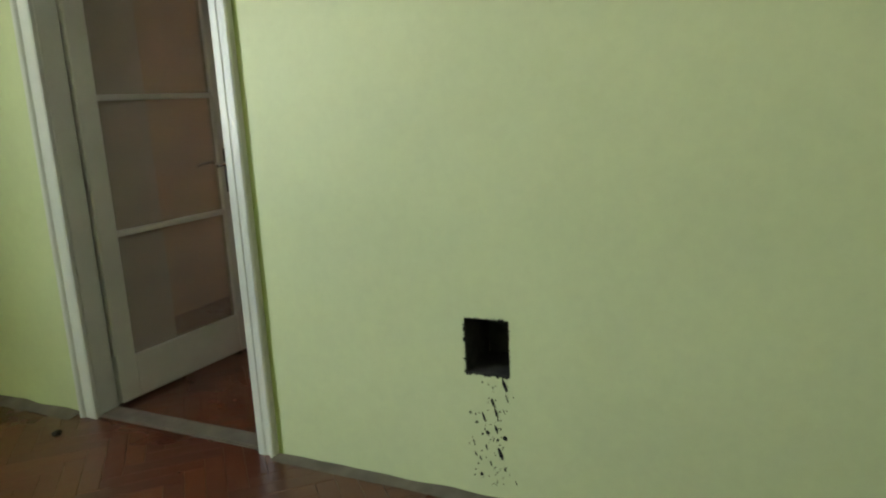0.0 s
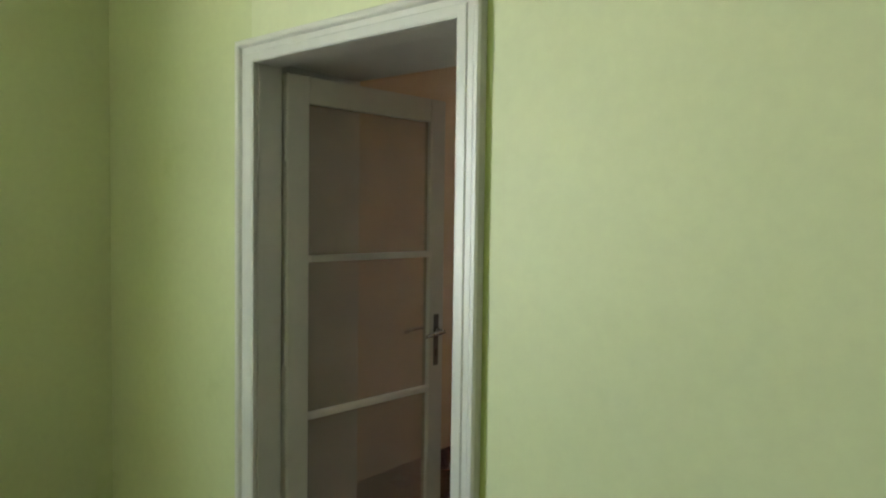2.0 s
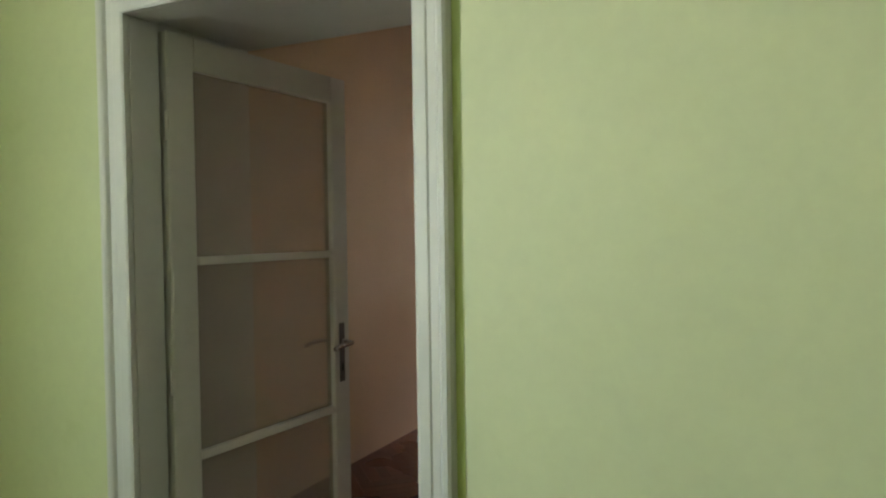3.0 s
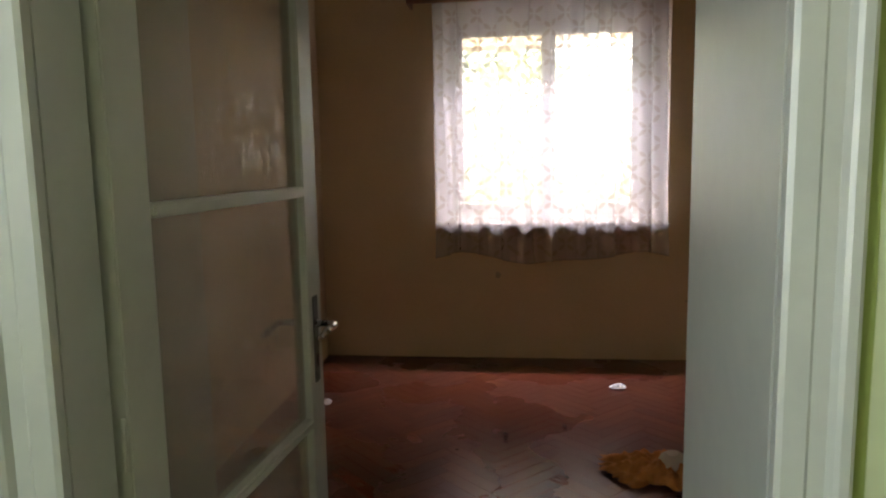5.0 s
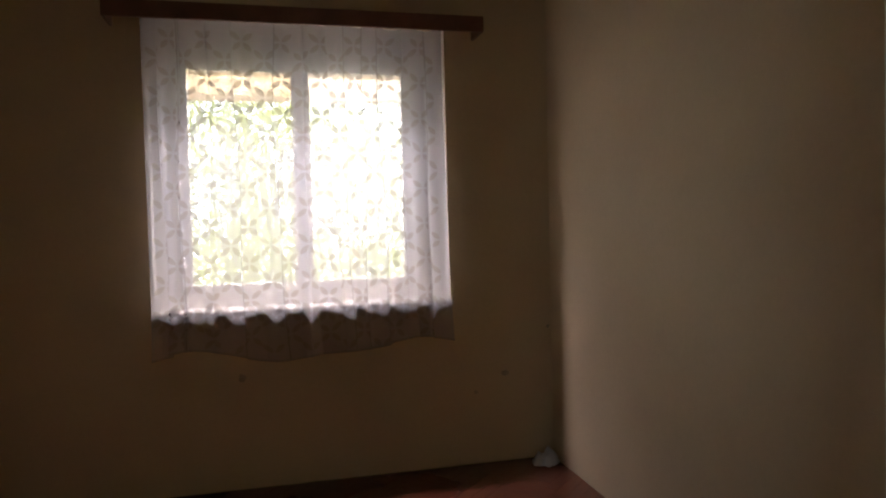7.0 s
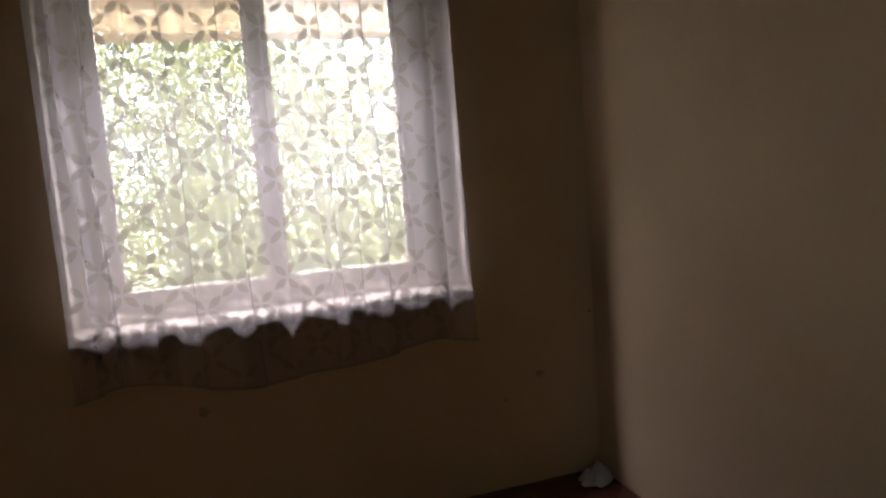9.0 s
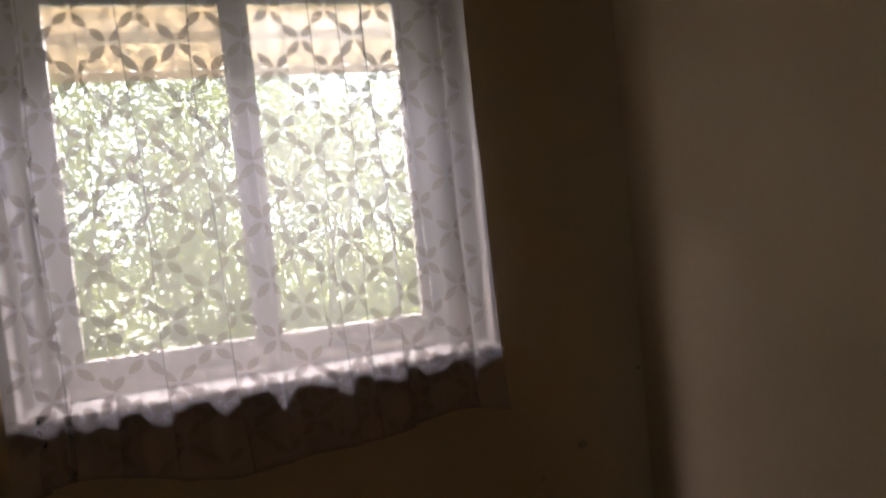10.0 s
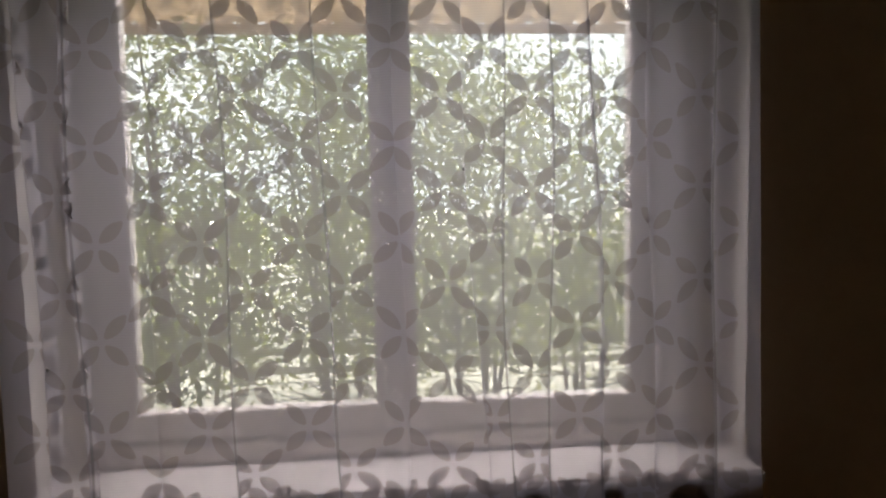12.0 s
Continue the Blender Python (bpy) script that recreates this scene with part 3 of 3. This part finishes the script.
# ---- things on the floor ----
def crumpled(name, cx, cy, rx, ry, h, mat, label, cat, seed, folds=7.0, n=46, ragged=1.0):
    """Cloth dropped in a heap: a ragged disc with ridged folds."""
    r = random.Random(seed)
    bm = bmesh.new()
    off = Vector((r.uniform(0, 50), r.uniform(0, 50), 0))
    rings = []
    for i in range(n // 2):
        u = i / (n // 2 - 1)
        ring = []
        for k in range(n * 2):
            a = 2 * math.pi * k / (n * 2)
            edge = 1 + ragged * 0.38 * noise.noise(Vector((math.cos(a) * 1.9, math.sin(a) * 1.9, seed))) + ragged * 0.16 * noise.noise(Vector((math.cos(a) * 6, math.sin(a) * 6, seed)))
            x, y = u * edge * rx * math.cos(a), u * edge * ry * math.sin(a)
            q = Vector((x, y, 0)) * folds + off
            rid = 1 - abs(noise.noise(q)) * 2.0
            rid2 = 1 - abs(noise.noise(q * 2.3)) * 2.0
            z = h * max(0.12, (1 - u ** 2.6)) * (0.30 + 0.55 * rid + 0.35 * rid2) + 0.006 * (1 + rid2)
            ring.append(bm.verts.new((x, y, max(0.003, z))))
        rings.append(ring)
    for a, b in zip(rings, rings[1:]):
        for k in range(len(a)):
            bm.faces.new((a[k], b[k], b[(k + 1) % len(a)], a[(k + 1) % len(a)])).smooth = True
    bmesh.ops.remove_doubles(bm, verts=bm.verts, dist=1e-5)
    bmesh.ops.recalc_face_normals(bm, faces=bm.faces)
    ob = part(name, bm, mat)
    ob.location = (cx, cy, FLOOR_Z)
    so = ob.modifiers.new("thickness", "SOLIDIFY")
    so.thickness = 0.002
    return tagged(ob, label, cat)


FLOOR_Z = 0.0
crumpled("crumpled_cloth", 1.20, 2.28, 0.27, 0.17, 0.060, CLOTH, "rust-orange crumpled cloth lying on the parquet", "cloth", 3, 10.0, 84, 1.6)
crumpled("paper_scrap", 1.165, 3.43, 0.055, 0.032, 0.022, PAPER, "small crumpled scrap of white paper on the parquet", "paper", 8, 20, 24)
crumpled("plastic_bag", 2.07, 3.93, 0.075, 0.065, 0.085, BAG, "small crumpled white plastic bag in the room corner", "bag", 12, 14, 30)
crumpled("paper_scrap", -0.55, 3.05, 0.03, 0.03, 0.02, PAPER, "tiny white paper scrap on the parquet", "paper", 21, 20, 20)
# upturned plastic bowl on the cloth
bowl = thing("plastic_bowl", (1.25, 2.27, 0.040), "pale translucent plastic bowl upside down on the crumpled cloth", "bowl")
bm = bmesh.new()
prof = [(0.070, 0.0), (0.072, 0.003), (0.068, 0.006), (0.064, 0.022), (0.054, 0.042), (0.038, 0.055), (0.028, 0.058), (0.026, 0.062), (0.023, 0.062), (0.021, 0.058)]
rings = [[bm.verts.new((r * math.cos(2 * math.pi * k / 32), r * math.sin(2 * math.pi * k / 32), z)) for k in range(32)] for r, z in prof]
for a, b in zip(rings, rings[1:]):
    for k in range(32):
        bm.faces.new((a[k], a[(k + 1) % 32], b[(k + 1) % 32], b[k])).smooth = True
bm.faces.new(rings[-1])
ob = part("bowl_wall", bm, CUP, bowl)
ob.matrix_basis = pose(0, 0, 0, 5, -7, 20)
for k, (x, y, r) in enumerate(((0.50, 2.655, 0.014), (0.503, 2.585, 0.010), (0.805, 2.79, 0.011), (-0.03, -0.16, 0.020), (0.78, 2.2, 0.006))):
    bm = bmesh.new()
    bmesh.ops.create_icosphere(bm, subdivisions=2, radius=r)
    for v in bm.verts:
        v.co *= 1 + 0.5 * noise.noise(v.co * 90 + Vector((k, 0, 0)))
        v.co.z = max(v.co.z * 0.6, -0.3 * r)
    ob = part("crumb", bm, CRUMB)
    ob.location = (x, y, 0.004 + 0.3 * r)
    tagged(ob, "small dark crumb of dirt on the parquet", "crumb", "dirt crumbs on the parquet")


# ---- marks on the walls ----
def blot(bm, cx, cz, rx, rz, y, seed, ny=-1, tilt=0.0):
    vs = []
    for k in range(18):
        a = 2 * math.pi * k / 18
        f = 1 + 0.45 * noise.noise(Vector((math.cos(a) * 1.8 + seed, math.sin(a) * 1.8, seed)))
        u, w = rx * f * math.cos(a), rz * f * math.sin(a)
        vs.append(bm.verts.new((cx + u * math.cos(tilt) - w * math.sin(tilt), y, cz + u * math.sin(tilt) + w * math.cos(tilt))))
    bm.faces.new(vs)


bm = bmesh.new()
r = random.Random(11)
SPLASH = [(1.862, 0.398, .010, .024), (1.868, 0.355, .003, .018), (1.822, 0.335, .009, .016), (1.832, 0.300, .007, .018), (1.857, 0.310, .003, .010), (1.745, 0.292, .007, .006),
          (1.765, 0.262, .008, .006), (1.790, 0.282, .006, .020), (1.800, 0.232, .012, .007), (1.783, 0.225, .006, .005), (1.830, 0.246, .006, .018), (1.834, 0.212, .006, .006),
          (1.858, 0.222, .012, .008), (1.752, 0.195, .004, .009), (1.795, 0.180, .004, .010), (1.758, 0.152, .004, .010), (1.773, 0.140, .004, .010), (1.842, 0.165, .010, .022),
          (1.808, 0.128, .004, .012), (1.855, 0.115, .006, .008), (1.775, 0.085, .010, .007), (1.890, 0.075, .003, .010)]
for k, (x, z, a, b) in enumerate(SPLASH):
    blot(bm, x - 0.012, z, a * 0.62, b * 0.9, Y0 - 0.0015, k * 1.7, tilt=0.35 if a < b else -0.7)
for k in range(70):
    z = r.uniform(0.05, 0.40)
    blot(bm, 1.81 + r.gauss(0, 0.035), z, r.uniform(.001, .003), r.uniform(.001, .004), Y0 - 0.0015, 50 + k)
ob = tagged(part("soot_splashes", bm, SOOT), "black soot splashes on the green wall below the flue hole", "stain", kind="stuff")
# sooty cavity behind the hole
bm = bmesh.new()
for b in ((HX0, HX0 + .004, Y0 + .004, Y0 + .195, HZ0, HZ1), (HX1 - .004, HX1, Y0 + .004, Y0 + .195, HZ0, HZ1), (HX0 + .004, HX1 - .004, Y0 + .004, Y0 + .195, HZ0, HZ0 + .004),
          (HX0 + .004, HX1 - .004, Y0 + .004, Y0 + .195, HZ1 - .004, HZ1), (HX0, HX1, Y0 + .195, Y0 + .199, HZ0, HZ1)):
    add_box(bm, *b)
tagged(part("trim_flue_lining", bm, HOLE), "sooty brick cavity of an old flue hole", "wall hole", kind="structure")
# broken rim of the hole
bm = bmesh.new()
for k in range(60):
    u = r.random()
    x, z = ((HX0 + (HX1 - HX0) * u * 4, HZ1) if u < .25 else (HX1, HZ1 - (HZ1 - HZ0) * (u - .25) * 4) if u < .5 else (HX1 - (HX1 - HX0) * (u - .5) * 4, HZ0) if u < .75 else (HX0, HZ0 + (HZ1 - HZ0) * (u - .75) * 4))
    blot(bm, x, z, r.uniform(.001, .005), r.uniform(.001, .006), Y0 - 0.002, 90 + k)
tagged(part("flue_hole_rim", bm, SOOT), "broken sooty rim of the square flue hole", "wall hole", kind="stuff")

for k, (x, z, a, b) in enumerate(((2.15, 0.775, .010, .010), (1.88, 0.52, .022, .018), (0.42, 0.60, .020, .020), (1.70, .42, .012, .010))):
    bm = bmesh.new()
    blot(bm, x, z, a, b, Y2 - 0.002, 30 + k)
    tagged(part("plaster_patch", bm, PATCH), "small grey patch of bare plaster in the peach wall", "wall mark", "plaster patches")
for k, (x, z) in enumerate(((2.02, 1.565), (2.05, 1.545))):
    bm = bmesh.new()
    blot(bm, x, z, .004, .004, Y0 - 0.0015, 60 + k)
    tagged(part("nail_hole", bm, PATCH), "small filled nail hole in the green wall", "wall mark", "nail holes")

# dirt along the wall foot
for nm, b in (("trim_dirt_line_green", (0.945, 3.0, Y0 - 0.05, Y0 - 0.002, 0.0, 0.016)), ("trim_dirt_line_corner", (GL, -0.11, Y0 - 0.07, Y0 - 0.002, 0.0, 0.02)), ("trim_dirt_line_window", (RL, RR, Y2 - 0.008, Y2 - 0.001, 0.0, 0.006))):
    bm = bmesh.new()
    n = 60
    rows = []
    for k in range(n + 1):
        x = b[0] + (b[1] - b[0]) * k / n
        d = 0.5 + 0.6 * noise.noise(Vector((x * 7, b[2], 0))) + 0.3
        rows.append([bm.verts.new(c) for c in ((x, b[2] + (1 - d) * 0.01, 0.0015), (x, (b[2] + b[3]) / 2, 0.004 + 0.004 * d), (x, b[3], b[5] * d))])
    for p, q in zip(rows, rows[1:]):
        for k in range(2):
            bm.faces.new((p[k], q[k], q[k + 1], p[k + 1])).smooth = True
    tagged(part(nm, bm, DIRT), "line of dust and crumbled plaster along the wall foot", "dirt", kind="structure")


# ---- outside ----
GZ = -0.55
bm = bmesh.new()
bmesh.ops.create_grid(bm, x_segments=2, y_segments=2, size=900)
ob = part("ground", bm, GROUND)
ob.location = (0, 0, GZ)
tagged(ob, "pale dry yard ground in sunlight", "ground", kind="structure")

# bright hazy sky low over the horizon
m, t, p = nodes_of("hazy_sky")
n = noise_node(t, 0.03, 4)
c = ramp_node(t, n.outputs[0], [(0.3, (0.90, 0.95, 1.0)), (0.7, (1.0, 1.0, 1.0))])
p.inputs["Base Color"].default_value = (0, 0, 0, 1)
t.links.new(c.outputs[0], p.inputs["Emission Color"])
p.inputs["Emission Strength"].default_value = 1.9
bm = bmesh.new()
vs = []
for k in range(25):
    a = radians(-75 + 150 * k / 24)
    vs.append([bm.verts.new((90 * math.sin(a), 90 * math.cos(a), z)) for z in (-1.0, 45.0)])
for a, b in zip(vs, vs[1:]):
    bm.faces.new((a[0], b[0], b[1], a[1]))
tagged(part("backdrop_sky", bm, m), "bright white hazy sky low over the horizon", "sky", kind="structure")

# shelter roof over the yard
roof = thing("porch_roof", (0.8, YO, GZ), "yard shelter roof of tan translucent sheet on battens", "roof")
RM = Matrix.Translation((-0.8, -YO, -GZ))
bm = bmesh.new()
RY0, RZ0, RY1, RZ1 = 5.75, 2.86, 7.0, 2.62
n = 260
rows = []
for k in range(n + 1):
    x = -4.0 + 9.0 * k / n
    w = 0.018 * math.sin(x * 2 * math.pi / 0.15)
    rows.append([bm.verts.new((x, RY0 + (RY1 - RY0) * j / 6, RZ0 + (RZ1 - RZ0) * j / 6 + w)) for j in range(7)])
for a, b in zip(rows, rows[1:]):
    for j in range(6):
        bm.faces.new((a[j], b[j], b[j + 1], a[j + 1])).smooth = True
ob = part("roof_sheet", bm, SHEET, roof, "tan translucent corrugated sheet")
ob.matrix_basis = RM
for y in (5.80, 6.37, 6.95):
    z = RZ0 + (RZ1 - RZ0) * (y - RY0) / (RY1 - RY0)
    ob = part("batten", box(-4.0, 5.0, y - 0.025, y + 0.025, z - 0.075, z - 0.02, 0.003), BEAM, roof)
    ob.matrix_basis = RM
for x, y in ((-3.2, 6.9), (4.6, 6.9), (-3.2, 5.85), (4.6, 5.85)):
    bm = bmesh.new()
    add_box(bm, x - 0.04, x + 0.04, y - 0.04, y + 0.04, GZ, 2.56 if y > 6 else 2.775, 0.004)
    ob = part("post", bm, BEAM, roof)
    ob.matrix_basis = RM

# fence behind the shrubs
fence = thing("yard_fence", (2.5, 10.5, GZ), "low pale wooden rail fence at the yard's edge", "fence")
for z in (GZ + 0.14, GZ + 0.36):
    ob = part("rail", box(-3.5, 5.5, -0.02, 0.02, z - GZ - 0.04, z - GZ + 0.04, 0.004), FENCE, fence)
for k in range(6):
    ob = part("post", box(-3.3 + 1.7 * k - 0.04, -3.3 + 1.7 * k + 0.04, 0.021, 0.09, 0, 0.48, 0.004), FENCE, fence)


def shrub(x, y, h, w, seed, leaves):
    r = random.Random(seed)
    ob0 = thing("shrub", (x, y, GZ), "tall leafy green shrub with thin stems, outside the window", "shrub", "shrubs outside the window")
    bm = bmesh.new()
    tips = []
    for k in range(6):
        a = r.uniform(0, 2 * math.pi)
        lean = r.uniform(0.1, 0.55) * w
        hh = h * r.uniform(0.65, 1.0)
        pts, rad = [], []
        for j in range(7):
            u = j / 6
            pts.append((0.12 * math.cos(a) + lean * math.cos(a) * u ** 1.4 + r.uniform(-.03, .03), 0.12 * math.sin(a) + lean * math.sin(a) * u ** 1.4 + r.uniform(-.03, .03), hh * u))
            rad.append(0.020 * (1 - 0.8 * u) * r.uniform(0.8, 1.2) + 0.002)
        tube(bm, pts, rad, 6)
        for j in range(1, 7):
            for q in range(3):
                b0 = Vector(pts[j])
                d = Vector((r.gauss(0, 1), r.gauss(0, 1), r.uniform(-0.1, 0.8))).normalized() * r.uniform(0.25, 0.6)
                p1, p2 = b0 + d * 0.5 + Vector((0, 0, .03)), b0 + d
                tube(bm, [b0, p1, p2], [0.007, 0.005, 0.002], 4)
                tips += [(b0, p1), (p1, p2), (p1, p2)]
    part("stems", bm, BARK, ob0)
    verts, faces = [], []
    clumps = []
    for k in range(130):
        u = r.random() ** 0.8
        a, q = r.uniform(0, 2 * math.pi), math.sqrt(r.random()) * w * (0.55 + 0.45 * math.sin(math.pi * min(1, u * 0.9 + 0.1)))
        clumps.append(Vector((q * math.cos(a), q * math.sin(a) * 0.8, 0.35 + (h - 0.2) * u)))
    clumps += [b for _, b in tips[::4]]
    for k in range(leaves):
        c = clumps[r.randrange(len(clumps))] + Vector((r.gauss(0, .13), r.gauss(0, .13), r.gauss(0, .14)))
        c.z = max(0.72 + 0.5 * r.random(), c.z)
        L, W = r.uniform(0.05, 0.10), r.uniform(0.022, 0.040)
        d = Vector((r.gauss(0, 1), r.gauss(0, 1), r.gauss(-0.5, 0.7))).normalized()
        s = d.cross(Vector((r.gauss(0, 1), r.gauss(0, 1), r.gauss(0, 1)))).normalized() * W * 0.5
        nrm = d.cross(s).normalized() * L * 0.10
        i = len(verts)
        verts += [c, c + d * L * .4 + s + nrm, c + d * L, c + d * L * .4 - s + nrm]
        faces += [(i, i + 1, i + 2), (i, i + 2, i + 3)]
    me = bpy.data.meshes.new("foliage")
    me.from_pydata(verts, [], faces)
    me.materials.append(LEAF)
    fo = new("foliage", me)
    fo.parent = ob0
    fo["kind"] = "stuff"


for k, (x, y, h, w, n) in enumerate(((-1.9, 8.0, 3.6, 1.5, 3600), (-0.7, 7.7, 3.7, 1.4, 4200), (0.35, 8.2, 3.9, 1.4, 4200), (1.45, 8.0, 3.2, 1.3, 3200), (2.5, 8.6, 3.0, 1.4, 2400),
                                    (3.7, 8.3, 3.2, 1.5, 3000), (-3.2, 8.6, 3.6, 1.5, 3000), (0.9, 9.6, 4.3, 1.6, 3000), (5.0, 9.2, 3.6, 1.6, 2600))):
    shrub(x, y, h, w, 40 + k, int(n * 2.0))


# dense greenery behind the yard
rg = random.Random(77)
verts, faces = [], []
for k in range(450):
    cx = rg.uniform(-9, 12)
    top = 1.5 if cx < 1.2 else 1.0
    cc = Vector((cx, rg.uniform(11.6, 13.4), GZ + 0.5 + (top + 0.5 * noise.noise(Vector((cx, 0, 0)))) * rg.random() ** 0.8))
    for q in range(34):
        c = cc + Vector((rg.gauss(0, .24), rg.gauss(0, .2), rg.gauss(0, .22)))
        L, W = rg.uniform(0.09, 0.17), rg.uniform(0.04, 0.07)
        d = Vector((rg.gauss(0, 1), rg.gauss(0, 1), rg.gauss(-0.4, 0.7))).normalized()
        sd = d.cross(Vector((rg.gauss(0, 1), rg.gauss(0, 1), rg.gauss(0, 1)))).normalized() * W * 0.5
        i = len(verts)
        verts += [c, c + d * L * .4 + sd, c + d * L, c + d * L * .4 - sd]
        faces += [(i, i + 1, i + 2), (i, i + 2, i + 3)]
me = bpy.data.meshes.new("hedge")
me.from_pydata(verts, [], faces)
me.materials.append(LEAF)
tagged(new("hedge", me), "dense leafy green hedge behind the yard fence", "hedge", kind="stuff")


# ---- parquet, laid in herringbone ----
PW, PN = 0.070, 5
bm = bmesh.new()
add_box(bm, GL - .4, GR + .2, GB - .2, Y1, -0.6, -0.012)
add_box(bm, RL - .2, RR + .2, Y1, YO, -0.6, -0.012)
floor = tagged(part("floor", bm, DIRT), "red-brown herringbone parquet floor, worn and dusty", "floor", kind="structure")


def plank_mesh():
    bm = bmesh.new()
    L, W, g = PW * PN / 2 - 0.0005, PW / 2 - 0.0005, 0.0009
    b = [bm.verts.new((sx * L, sy * W, -0.012)) for sx, sy in ((-1, -1), (1, -1), (1, 1), (-1, 1))]
    m = [bm.verts.new((sx * L, sy * W, -g)) for sx, sy in ((-1, -1), (1, -1), (1, 1), (-1, 1))]
    t = [bm.verts.new((sx * (L - g), sy * (W - g), 0)) for sx, sy in ((-1, -1), (1, -1), (1, 1), (-1, 1))]
    uv = bm.loops.layers.uv.new("UVMap")
    fs = [bm.faces.new(t)]
    for lo, hi in ((b, m), (m, t)):
        for k in range(4):
            fs.append(bm.faces.new((lo[k], lo[(k + 1) % 4], hi[(k + 1) % 4], hi[k])))
    for f in fs:
        for lp in f.loops:
            lp[uv].uv = (lp.vert.co.x * 2, lp.vert.co.y * 2)
    me = bpy.data.meshes.new("plank")
    bm.to_mesh(me)
    bm.free()
    me.materials.append(PARQUET)
    return me


PLANK = plank_mesh()
C45 = math.sqrt(0.5)


def inside(x, y):
    if y < 0.30:
        return GL - 0.15 < x < GR + 0.1 and GB - 0.1 < y
    return RL - 0.14 < x < RR + 0.14 and y < YO - 0.18


spots = []
for a in range(-110, 111):
    for b in range(-110, 111):
        d = (a - b) % (2 * PN)
        if d == 0:
            u, v, turn = a + PN / 2, b + 0.5, 45
        elif d == 2 * PN - 1:
            u, v, turn = a + 0.5, b + PN / 2, 135
        else:
            continue
        x, y = (u - v) * C45 * PW + 0.5, (u + v) * C45 * PW
        if inside(x, y):
            spots.append((x, y, turn))
near = [q for q in spots if (-0.8 < q[0] < 2.0 and 1.55 < q[1] < 3.75) or (-0.9 < q[0] < 0.9 and -0.5 < q[1] < 0.3)]
near = near[:300]
picked = set(near)
prng = random.Random(2)
for x, y, turn in near:
    ob = new("plank", PLANK)
    ob.parent = floor
    ob.matrix_basis = pose(x, y, prng.uniform(-0.0004, 0.0003), prng.uniform(-.06, .06), prng.uniform(-.03, .03), turn)
rest_v, rest_f, rest_uv = [], [], []
pv = [v.co.copy() for v in PLANK.vertices]
pf = [tuple(p.vertices) for p in PLANK.polygons]
for x, y, turn in spots:
    if (x, y, turn) in picked:
        continue
    m = pose(x, y, prng.uniform(-0.0004, 0.0003), 0, 0, turn)
    i = len(rest_v)
    rest_v += [m @ c for c in pv]
    for f in pf:
        rest_f.append(tuple(i + k for k in f))
        rest_uv += [(pv[k].x * 2, pv[k].y * 2) for k in f]
me = bpy.data.meshes.new("planks")
me.from_pydata(rest_v, [], rest_f)
lay = me.uv_layers.new(name="UVMap")
lay.data.foreach_set("uv", np.array(rest_uv, dtype=np.float32).ravel())
me.materials.append(PARQUET)
ob = new("planks", me)
ob.parent = floor
ob["kind"] = "stuff"
